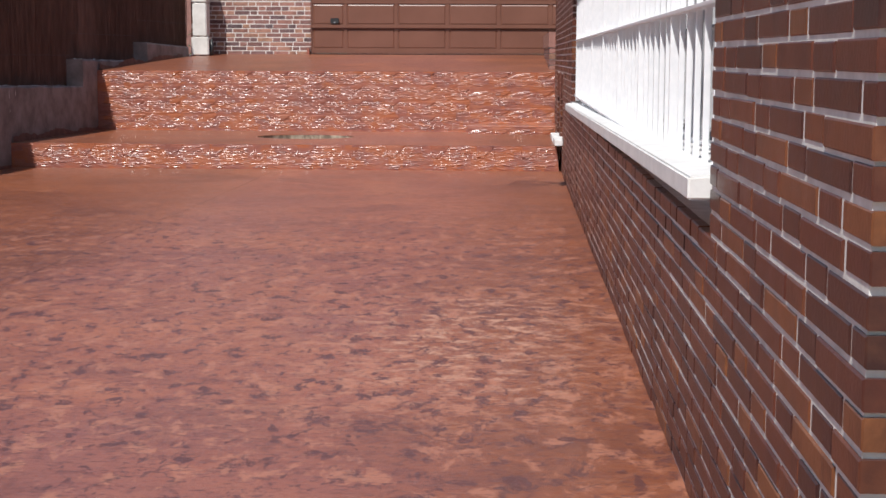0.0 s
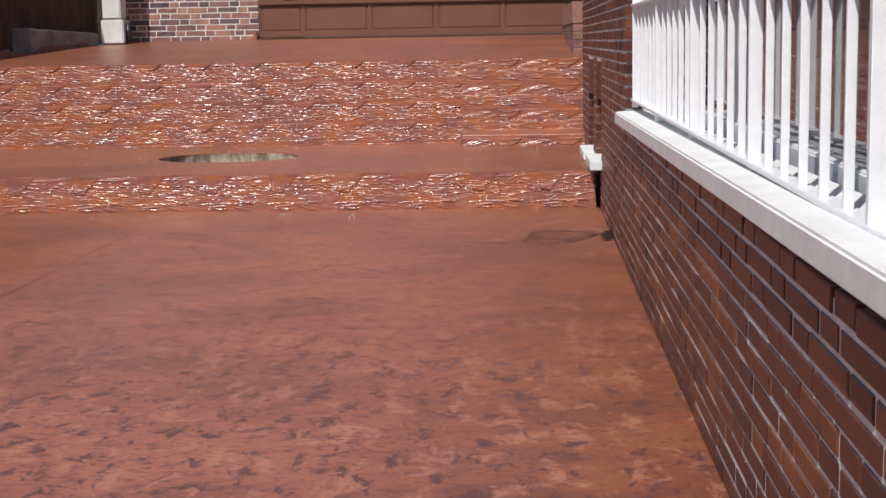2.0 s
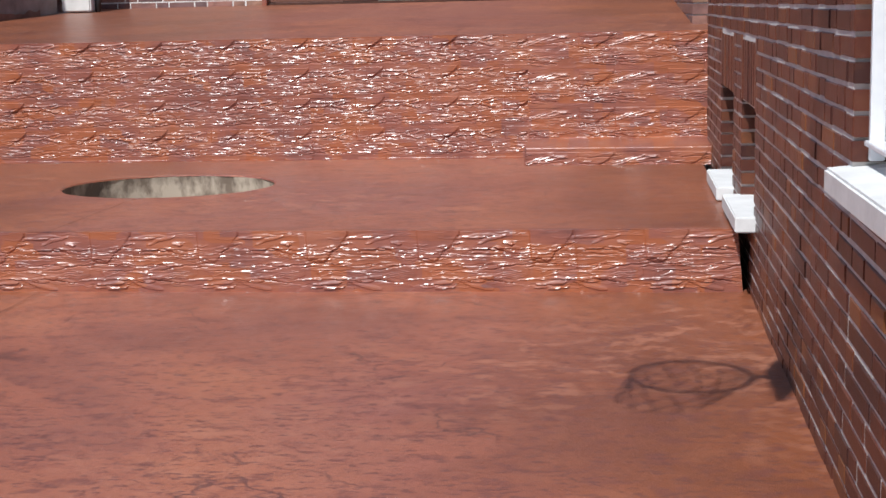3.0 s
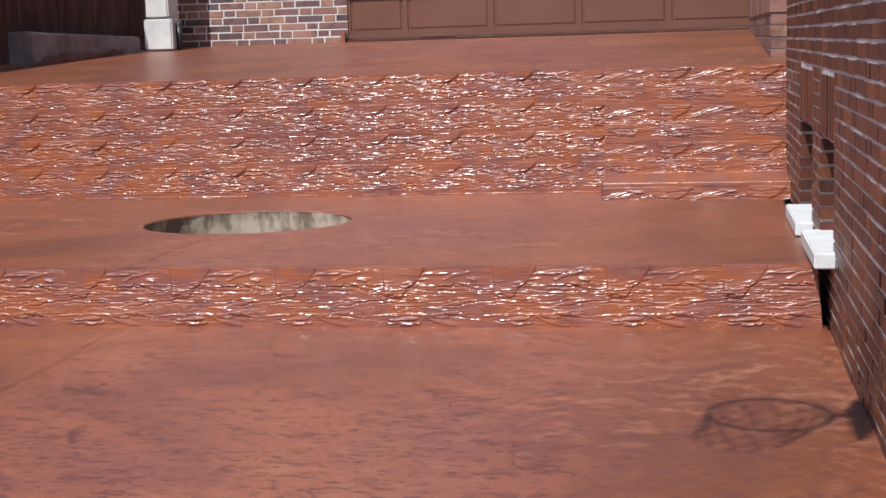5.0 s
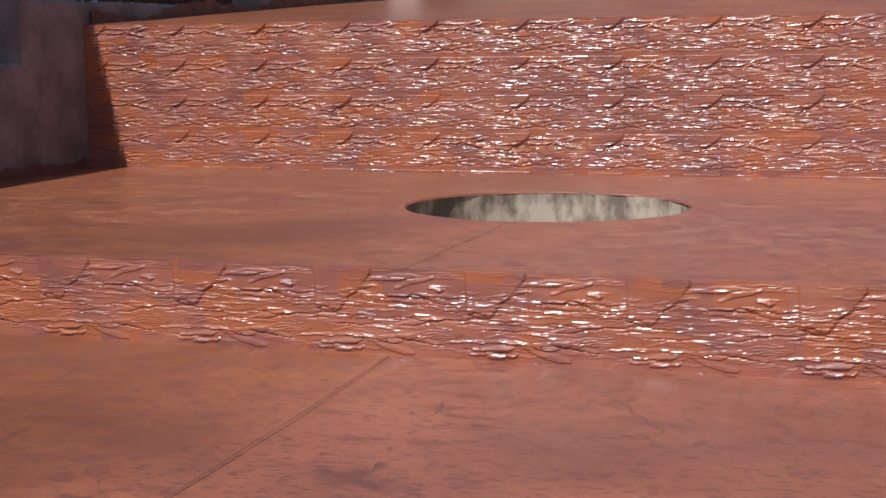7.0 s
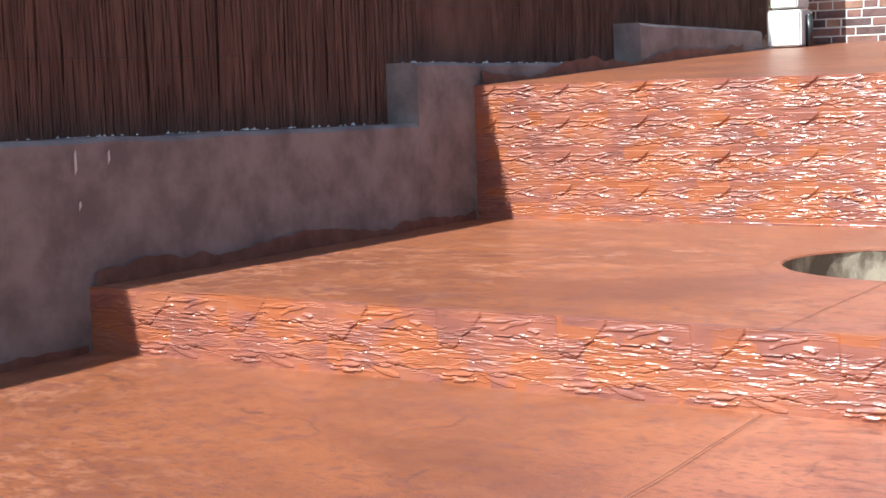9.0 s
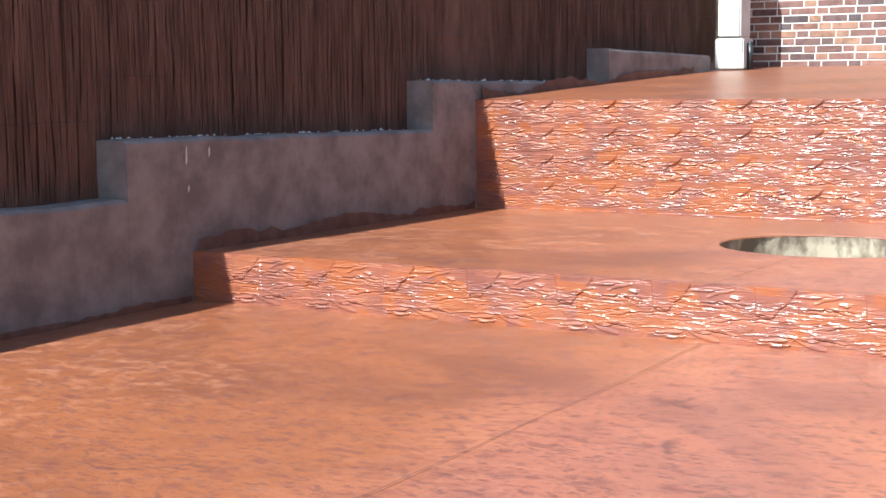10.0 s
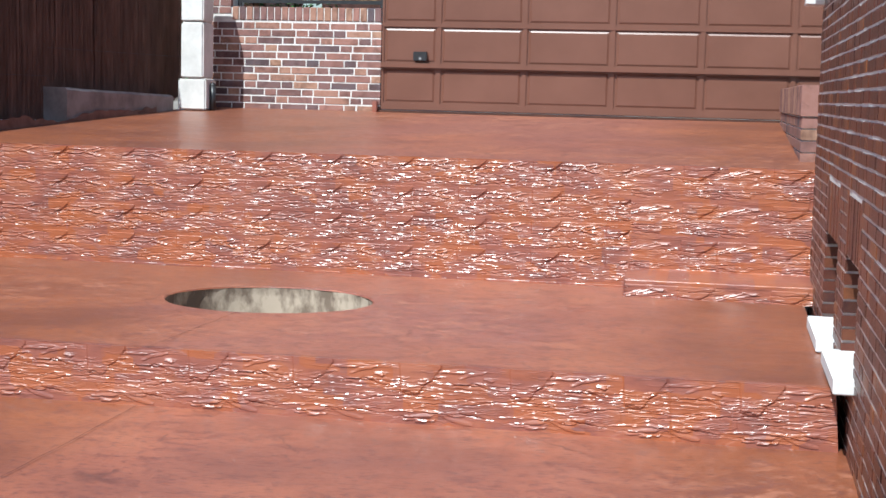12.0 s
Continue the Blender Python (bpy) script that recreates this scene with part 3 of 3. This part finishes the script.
def build_left_wall():
    bm = bmesh.new()
    for i, (a, b, za, zb) in enumerate(STEPS):
        n = max(2, int((b - a) / 0.12))
        prev = None
        for k in range(n + 1):
            y = a + (b - a) * k / n
            z = za + (zb - za) * k / n + 0.012 * noise.noise((y * 3.0, i, 0)) 
            x = left_x(y)
            w = 0.012 * noise.noise((y * 1.1, i * 3.0, 4.0))
            row = [bm.verts.new(v) for v in ((x + w, y, -0.15), (x + w, y, z - 0.018), (x - 0.02 + w, y, z), (x - 0.32, y, z), (x - 0.32, y, -0.15))]
            if prev:
                for j in range(4):
                    bm.faces.new((prev[j], prev[j + 1], row[j + 1], row[j]))
            else:
                bm.faces.new(row)
            prev = row
        bm.faces.new(prev[::-1])
    wall = thing("wall_left", bm, M_CONCRETE, "stepped grey rendered garden wall, stained along its foot", "wall", kind="structure")


def build_wall_stains():
    wall = bpy.data.objects["wall_left"]
    for y0, y1, z0 in ((-4.0, -0.04, 0.0), (0.02, S2Y - 0.05, S1Z), (S2Y + 0.05, 5.9, None)):
        bm = bmesh.new()
        prev = None
        n = int((y1 - y0) / 0.03)
        for k in range(n + 1):
            y = y0 + (y1 - y0) * k / n
            zf = terrace_z(y) if z0 is None else z0
            h = max(0.006, 0.05 + 0.06 * noise.noise((y * 1.7, 1, z0 or 2)) + 0.03 * noise.noise((y * 9, 4, 0)))
            x = left_x(y) + 0.018
            row = [bm.verts.new((x, y, zf - 0.01)), bm.verts.new((x - 0.002, y, zf + h))]
            if prev:
                bm.faces.new((prev[0], row[0], row[1], prev[1]))
            prev = row
        part("splash_stain", bm, M_STAIN, wall, "red-brown stain splashed along the foot")
    # pale chips that stand in for sun flecks coming through under the fence
    rng = random.Random(9)
    V, F = [], []
    for a, b, za, zb in STEPS[1:3]:
        for k in range(70):
            y = rng.uniform(a + 0.05, b - 0.05)
            x = left_x(y) - rng.uniform(0.12, 0.18)
            z = za + (zb - za) * (y - a) / (b - a) + 0.004
            r = rng.uniform(0.003, 0.007) * (1.0 if rng.random() < 0.85 else 1.8)
            o = len(V)
            V += [(x - r, y - r, z), (x + r, y - r * 0.6, z), (x + r * 0.5, y + r, z), (x, y, z + r * 1.3)]
            F += [(o, o + 1, o + 3), (o + 1, o + 2, o + 3), (o + 2, o, o + 3)]
    me = bpy.data.meshes.new("sun_flecks")
    me.from_pydata(V, [], F)
    me.materials.append(M_POST)
    ob = tagged(new("sun_flecks", me), kind="stuff")
    ob.parent = wall
    for y, z, l in ((-0.05, 0.72, 0.1), (0.12, 0.75, 0.06), (-0.04, 0.58, 0.04)):
        bm = bmesh.new()
        x = left_x(y) + 0.016
        bm.faces.new([bm.verts.new(v) for v in ((x, y - 0.006, z), (x, y + 0.008, z + 0.02), (x, y + 0.006, z + l), (x, y - 0.004, z + l * 0.8))])
        part("paint_drip", bm, M_POST, wall, "pale paint drip")


FENCE = [(-8.1, -5.6, 1.85), (-5.6, -3.0, 1.9), (-3.0, -0.45, 2.06), (-0.45, 2.25, 2.17), (2.25, 4.53, 2.38), (4.53, 6.74, 2.58)]


def build_fence():
    rng = random.Random(3)
    for a, b, top in FENCE:
        zb = [(za + (zc - za) * 0.5) for (p, q, za, zc) in STEPS if p <= (a + b) / 2 < q][0]
        panel = base("brush_fence", (left_x((a + b) / 2) - 0.12, (a + b) / 2, zb), "dark brown heather brush fence panel on the garden wall", "fence", "brush fence panels along the wall")
        ox, oy, oz = panel.location
        V, F = [], []
        y = a
        while y < b:
            w = rng.uniform(0.004, 0.012)
            for layer in range(2):
                x = left_x(y) - 0.19 - layer * 0.02 + rng.uniform(-0.0025, 0.0025)
                z1 = top + rng.uniform(-0.05, 0.03) + 0.02 * math.sin(y * 3)
                z0 = zb - 0.06 + rng.uniform(-0.02, 0.03)
                lean = rng.uniform(-0.09, 0.09)
                o = len(V)
                d = rng.uniform(0.0008, 0.0018)
                zm = (z0 + z1) / 2 + rng.uniform(-0.3, 0.3)
                xm = rng.uniform(-0.003, 0.004)
                for z, l, xx in ((z0, 0.0, 0.0), (zm, 0.5 * lean + rng.uniform(-0.008, 0.008), xm), (z1, lean, 0.0)):
                    V += [(x + xx - ox, y + l - oy, z - oz), (x + xx + d - ox, y + l + w / 2 - oy, z - oz), (x + xx - ox, y + l + w - oy, z - oz)]
                for q in (0, 3):
                    F += [(o + q, o + q + 1, o + q + 4, o + q + 3), (o + q + 1, o + q + 2, o + q + 5, o + q + 4), (o + q + 2, o + q, o + q + 3, o + q + 5)]
            y += w * 0.6
        me = bpy.data.meshes.new("brush")
        me.from_pydata(V, [], F)
        me.materials.append(M_FENCE)
        br = tagged(new("brush", me), kind="stuff")
        br.parent = panel
        bm = bmesh.new()
        prism(bm, [(left_x(a) - 0.24 - ox, a - oy), (left_x(a) - 0.205 - ox, a - oy), (left_x(b) - 0.205 - ox, b - oy), (left_x(b) - 0.24 - ox, b - oy)], 2, -0.04, top - 0.06 - oz)
        part("brush_core", bm, M_FENCE, panel)
        bm = tube(bmesh.new(), (left_x(a) - 0.255 - ox, a - oy + 0.02, -0.1), (left_x(a) - 0.255 - ox, a - oy + 0.02, top + 0.06 - oz), 0.022)
        part("post", bm, M_STEEL, panel, "thin grey metal fence post")
        for f in (0.25, 0.75):
            z = (top - zb) * f
            bm = tube(bmesh.new(), (left_x(a) - 0.165 - ox, a - oy, z), (left_x(b) - 0.165 - ox, b - oy, z), 0.0015, 5)
            part("wire", bm, M_BLACK, panel)


# ---- end post, gate and screen ----
def build_end_post():
    post = base("block_post", (-4.99, 6.4, GZ - 0.02), "pale square concrete post of stacked blocks", "post")
    z = 0.0
    for w, h in ((0.125, 0.27), (0.1, 0.48), (0.1, 0.48)):
        part("block", box(bmesh.new(), (-w, -0.13, z), (w, 0.13, z + h - 0.008), 0.012), M_POST, post)
        z += h
    bm = tube(bmesh.new(), (0.16, -0.02, 0.0), (0.16, -0.02, 0.22), 0.026, 14)
    bmesh.ops.create_uvsphere(bm, u_segments=14, v_segments=8, radius=0.026, matrix=Matrix.Translation((0.16, -0.02, 0.22)))
    pipe = thing("drain_pipe", bm, M_BLACK, "short dark pipe stub standing beside the post", "pipe", smooth=True)
    pipe.location = (-5.0, 6.4, GZ - 0.03)


def build_gate():
    x0, x1, z0 = -3.455, 0.78, GZ + 0.02
    gate = base("sliding_gate", (x0, GY, z0), "brown painted steel sliding gate with rows of rectangular panels", "gate")
    H = 1.79
    cols = [0.0, 0.503] + [0.503 + 0.747 * k for k in range(1, 5)] + [x1 - x0]
    rows = [0.0, 0.385, 0.735, 1.082, 1.43, 1.78]
    part("sheet", boxed((0, 0.012, 0.0), (x1 - x0, 0.05, H)), M_GATE, gate)
    for i, c in enumerate(cols):
        part("upright", box(bmesh.new(), (max(c - 0.022, 0), 0.0, 0.03), (min(c + 0.022, x1 - x0), 0.03, H), 0.005), M_GATE, gate)
    for j, r in enumerate(rows):
        lo, hi = (r, r + 0.06) if j == 0 else (r - 0.022, r + 0.022)
        part("rail", box(bmesh.new(), (0, -0.002 if j != 1 else -0.03, lo), (x1 - x0, 0.03, hi), 0.005), M_GATE, gate)
    for c, d in zip(cols, cols[1:]):
        for r, s in zip(rows, rows[1:]):
            bm = bmesh.new()
            a, b, lo, hi = c + 0.03, d - 0.03, r + (0.07 if r == 0 else 0.03), s - 0.03
            if b - a < 0.05:
                continue
            f = 0.02
            o = [bm.verts.new(v) for v in ((a, 0.014, lo), (b, 0.014, lo), (b, 0.014, hi), (a, 0.014, hi))]
            q = [bm.verts.new(v) for v in ((a + f, 0.004, lo + f), (b - f, 0.004, lo + f), (b - f, 0.004, hi - f), (a + f, 0.004, hi - f))]
            bm.faces.new(q)
            for k in range(4):
                bm.faces.new((o[k], o[(k + 1) % 4], q[(k + 1) % 4], q[k]))
            part("panel", bm, M_GATE, gate)
    lock = part("lock_box", box(bmesh.new(), (0.287, -0.04, 0.425), (0.406, 0.0, 0.505), 0.006), M_BLACK, gate, "small black lock box")
    part("keyhole", tube(bmesh.new(), (0.35, -0.045, 0.445), (0.35, -0.04, 0.445), 0.012), M_STEEL, lock)
    # the track's dark colour stands in for the shaded gap below the gate
    bm = boxed((x0 - 0.02, GY - 0.03, GZ + 0.0), (x1, GY + 0.02, GZ + 0.017))
    thing("gate_track", bm, M_JOINT, "track set in the floor, coloured dark like the shaded gap under the gate", "track")
    bm = boxed((x0 - 0.06, GY - 0.07, GZ - 0.01), (x0 - 0.02, GY - 0.01, GZ + 0.09), 0.004)
    st = thing("gate_stop", bm, M_RISER, "small red painted stop beside the gate track", "stop")


def build_screen():
    rng = random.Random(5)
    x0, x1, z0, z1 = -4.8, -3.47, GZ + 0.9, GZ + 1.93
    s = base("reed_screen", (x0, GY + 0.1, z0), "straw-coloured reed screen in a dark metal frame on the wall", "screen")
    W, H = x1 - x0, z1 - z0
    for lo, hi in (((0, 0, 0), (0.03, 0.03, H)), ((W - 0.03, 0, 0), (W, 0.03, H)), ((0.03, 0, H - 0.03), (W - 0.03, 0.03, H)), ((0.03, 0, 0.03), (W - 0.03, 0.03, 0.06))):
        part("frame_bar", boxed(lo, hi), M_BLACK, s)
    V, F = [], []
    x = 0.14
    while x < W - 0.01:
        w = rng.uniform(0.006, 0.012)
        o = len(V)
        y = 0.045 + rng.uniform(0, 0.008)
        a, b = 0.07 + rng.uniform(-0.015, 0.01), H - 0.035 + rng.uniform(-0.02, 0.02)
        V += [(x, y, a), (x + w / 2, y - 0.005, a), (x + w, y, a), (x, y, b), (x + w / 2, y - 0.005, b), (x + w, y, b)]
        F += [(o, o + 1, o + 4, o + 3), (o + 1, o + 2, o + 5, o + 4)]
        x += w * 0.95
    me = bpy.data.meshes.new("reeds")
    me.from_pydata(V, [], F)
    me.materials.append(M_REED)
    r = new("reeds", me)
    r.parent = s
    for z in (0.25, 0.6, 0.9):
        part("wire", tube(bmesh.new(), (0.14, 0.036, z), (W, 0.036, z), 0.002, 5), M_STEEL, s)


# ---- windows of the house ----
def build_big_window():
    y0, y1, z0, z1 = WIN
    bm = bmesh.new()
    prism(bm, [(-0.052, z0 - 0.062), (-0.052, z0 - 0.004), (0.14, z0 + 0.012), (0.14, z0 - 0.062)], 1, y0 + 0.02, y1 + 0.05)
    bmesh.ops.bevel(bm, geom=bm.edges[:], offset=0.006, segments=2, affect="EDGES")
    for v in bm.verts:
        v.co.z += 0.09 * (y1 - v.co.y) / (y1 - y0)
    thing("window_sill", bm, M_WHITE, "long white stone window sill jutting from the brick wall", "sill", kind="structure")
    w = base("window_1", (0.2, (y0 + y1) / 2, z0), "wide white-framed window behind a white grille", "window", kind="structure")
    oy = (y0 + y1) / 2
    L = y1 - y0
    H = z1 - z0
    for lo, hi in (((0, -L / 2, 0), (0.06, L / 2, 0.07)), ((0, -L / 2, H - 0.07), (0.06, L / 2, H)), ((0, -L / 2, 0.07), (0.06, -L / 2 + 0.08, H - 0.07)), ((0, L / 2 - 0.08, 0.07), (0.06, L / 2, H - 0.07))):
        part("window_frame", box(bmesh.new(), lo, hi, 0.005), M_BARS, w)
    n = 4
    for k in range(n):
        a, b = -L / 2 + 0.08 + (L - 0.16) * k / n, -L / 2 + 0.08 + (L - 0.16) * (k + 1) / n
        if k:
            part("mullion", box(bmesh.new(), (0, a - 0.04, 0.07), (0.06, a + 0.04, H - 0.07), 0.005), M_BARS, w)
        part("pane", boxed((0.03, a + (0.04 if k else 0), 0.07), (0.036, b - (0.04 if k < n - 1 else 0), H - 0.07)), M_GLASS, w)
    # a dark-coloured sheet stands in for the unlit room; there is no curtain
    bm = boxed((0.33, y0 - 0.1, z0 - 0.1), (0.35, y1 + 0.1, z1 + 0.1))
    thing("curtain", bm, M_DARKROOM, "dark sheet standing in for the unlit room behind the window panes", "curtain")
    # grille
    g = base("window_grille", (0.045, oy, z0 + 0.05), "white painted steel grille of upright flat bars before the window", "grille")
    top = z1 - z0 - 0.08
    for z in (0.0, 0.46, 0.83, 1.2, top):
        part("rail", box(bmesh.new(), (-0.022, -L / 2 + 0.02, z), (0.022, L / 2 - 0.02, z + 0.012), 0.002), M_BARS, g)
    n = 42
    for k in range(n + 1):
        y = -L / 2 + 0.05 + (L - 0.1) * k / n
        wide = k % 6 == 0
        if wide:
            part("bar", box(bmesh.new(), (-0.016, y - 0.011, -0.03), (0.016, y + 0.011, top + 0.03), 0.002), M_BARS, g)
        else:
            part("bar", box(bmesh.new(), (-0.009, y - 0.007, -0.01), (0.009, y + 0.007, top + 0.012), 0.002), M_BARS, g)
    for k in range(0, n, 6):
        y = -L / 2 + 0.05 + (L - 0.1) * (k + 0.5) / n
        part("foot", boxed((-0.006, y - 0.006, -0.05), (0.006, y + 0.006, 0.0)), M_BARS, g)


def build_low_windows():
    for k, (y0, y1, z0, z1) in enumerate((LOW_B, LOW_A)):
        bm = box(bmesh.new(), (-0.075, y0 - 0.07, z0 - 0.066), (0.13, y1 + 0.03 - 0.12 * k, z0 - 0.006), 0.005)
        thing("low_sill", bm, M_WHITE, "small white stone sill of a low window", "sill", "sills of the low windows", kind="structure")
        w = base("low_window", (0.12, (y0 + y1) / 2, z0), "small low window with a white frame", "window", "low windows by the landing", kind="structure")
        a = (y1 - y0) / 2
        h = z1 - z0
        for lo, hi in (((0, -a, 0), (0.05, -a + 0.05, h)), ((0, a - 0.05, 0), (0.05, a, h)), ((0, -a + 0.05, 0), (0.05, a - 0.05, 0.05)), ((0, -a + 0.05, h - 0.05), (0.05, a - 0.05, h))):
            part("window_frame", box(bmesh.new(), lo, hi, 0.003), M_BARS, w)
        part("pane", boxed((0.02, -a + 0.05, 0.05), (0.025, a - 0.05, h - 0.05)), M_GLASS, w)
    for y, z in ((1.75, 2.2), (2.35, 2.06), (2.66, 1.9)):
        bm = box(bmesh.new(), (-0.1, y - 0.09, z), (0.02, y + 0.09, z + 0.07), 0.006)
        thing("wall_lamp", bm, M_WHITE, "small white fitting on the brick wall", "fitting", "white fittings on the wall")


# ---- hoop on the wall ----
def build_hoop():
    x, y, z = -0.97, -3.21, 2.75
    h = base("basketball_hoop", (-0.01, y, z), "small wall-mounted basketball hoop with a net", "hoop")
    ox = x + 0.01
    bm = bmesh.new()
    n, m, R0 = 40, 8, 0.185
    vs = [[bm.verts.new((ox + (R0 + 0.009 * math.cos(2 * math.pi * j / m)) * math.cos(2 * math.pi * i / n), (R0 + 0.009 * math.cos(2 * math.pi * j / m)) * math.sin(2 * math.pi * i / n), 0.011 * math.sin(2 * math.pi * j / m))) for j in range(m)] for i in range(n)]
    for i in range(n):
        for j in range(m):
            bm.faces.new((vs[i][j], vs[(i + 1) % n][j], vs[(i + 1) % n][(j + 1) % m], vs[i][(j + 1) % m]))
    part("ring", bm, M_BLACK, h, smooth=True)
    part("board", box(bmesh.new(), (-0.705, -0.2, -0.12), (-0.68, 0.16, 0.3), 0.01), M_BLACK, h, "dark backboard")
    part("bracket", boxed((-0.68, -0.13, 0.02), (0.012, 0.07, 0.05)), M_STEEL, h)
    bm = bmesh.new()
    tube(bm, (-0.685, 0.0, 0.0), (ox + R0, 0, 0), 0.014)
    part("arm", bm, M_BLACK, h)
    bm = bmesh.new()
    k = 12
    for i in range(k):
        for s in (-1, 1):
            pts = []
            for j in range(5):
                a = 2 * math.pi * (i + s * 0.5 * j * 0.9) / k
                r = R0 * (1 - 0.07 * j)
                pts.append((ox + r * math.cos(a), r * math.sin(a), -0.1 * j))
            for p, q in zip(pts, pts[1:]):
                tube(bm, p, q, 0.0035, 4)
    part("net", bm, M_WHITE, h, "white knotted net")


# ---- beyond the gate ----
def build_house(x, y, w, d, eave, ridge, along_x, label):
    h = base("house", (x, y, 1.2), label, "house")
    e, r = eave - 1.2, ridge - 1.2
    part("house_wall", boxed((-w / 2 + 0.4, -d / 2 + 0.4, 0), (w / 2 - 0.4, d / 2 - 0.4, e)), M_BRICK_BACK, h)
    bm = bmesh.new()
    if along_x:
        prism(bm, [(-d / 2, e), (0, r), (d / 2, e), (d / 2, e + 0.18), (0, r + 0.2), (-d / 2, e + 0.18)], 0, -w / 2, w / 2)
    else:
        for s in (-1, 1):
            prism(bm, [(s * w / 2, e), (0, r), (0, r + 0.2), (s * w / 2, e + 0.18)], 1, -d / 2, d / 2)
        prism(bm, [(-w / 2 + 0.4, e), (w / 2 - 0.4, e), (0, r)], 1, -d / 2 + 0.4, d / 2 - 0.4)
    roof = part("roof", bm, M_ROOF, h, "brown tiled roof")
    n = 14
    for s in (-1, 1):
        bm = bmesh.new()
        for k in range(n):
            f = (k + 0.5) / n
            c = (d if along_x else w) / 2 * (1 - f) * s
            z = e + (r - e) * f + 0.2
            L = (w if along_x else d) / 2
            lo, hi = (-L, c - 0.06, z - 0.03), (L, c + 0.06, z + 0.05)
            if not along_x:
                lo, hi = (c - 0.06, -L, z - 0.03), (c + 0.06, L, z + 0.05)
            box(bm, lo, hi)
        tagged(part("roof_tiling", bm, M_ROOF, roof), kind="stuff")


def build_beyond():
    build_house(-21.4, 36, 9.5, 8, 4.1, 6.9, True, "far house with a brown tiled roof")
    build_house(-16.3, 40, 3.2, 6, 4.0, 5.7, False, "far house with a brown tiled gable")
    build_house(-9.9, 38, 4.6, 7, 4.0, 6.4, True, "far house with a brown tiled roof and dark eaves")
    build_house(-3.2, 42, 7.5, 7, 4.6, 6.6, True, "far house with a brown tiled roof behind the gate")
    rng = random.Random(21)
    V, F = [], []
    for k in range(2600):
        x = rng.gauss(0, 0.33)
        z = rng.uniform(0, 2.7) + 0.15 * math.sin(x * 9)
        y = rng.gauss(0, 0.22)
        a, b = rng.uniform(0, 6.28), rng.uniform(-0.8, 0.8)
        s = rng.uniform(0.02, 0.045)
        u = Vector((math.cos(a), math.sin(a), b)) * s
        v = Vector((-math.sin(a), math.cos(a), rng.uniform(-1, 1))) * s * 0.45
        o = len(V)
        c = Vector((x, y, z))
        V += [tuple(c - u), tuple(c + v), tuple(c + u), tuple(c - v)]
        F.append((o, o + 1, o + 2, o + 3))
    me = bpy.data.meshes.new("foliage")
    me.from_pydata(V, [], F)
    me.materials.append(M_LEAF)
    shrub = base("hedge_shrub", (-4.7, 7.7, 1.2), "dark green leafy shrub behind the reed screen", "shrub")
    ob = new("foliage", me)
    ob.parent = shrub
    for k in range(5):
        part("stem", tube(bmesh.new(), (0.05 * k - 0.1, 0, 0), (0.16 * k - 0.32, 0.05, 1.6), 0.012, 6), M_FENCE, shrub)
    bm = tube(bmesh.new(), (0, 0, 0), (0, 0, 4.2), 0.05, 14)
    pole = thing("street_pole", bm, M_STEEL, "grey metal pole standing behind the fence", "pole", smooth=True)
    pole.location = (-6.05, 7.4, 1.18)


build_ground()
build_beyond()
build_floors()
build_risers()
build_left_wall()
build_wall_stains()
build_fence()
build_end_post()
build_gate()
build_screen()
build_big_window()
build_low_windows()
build_hoop()
build_house_wall()
build_back_wall()
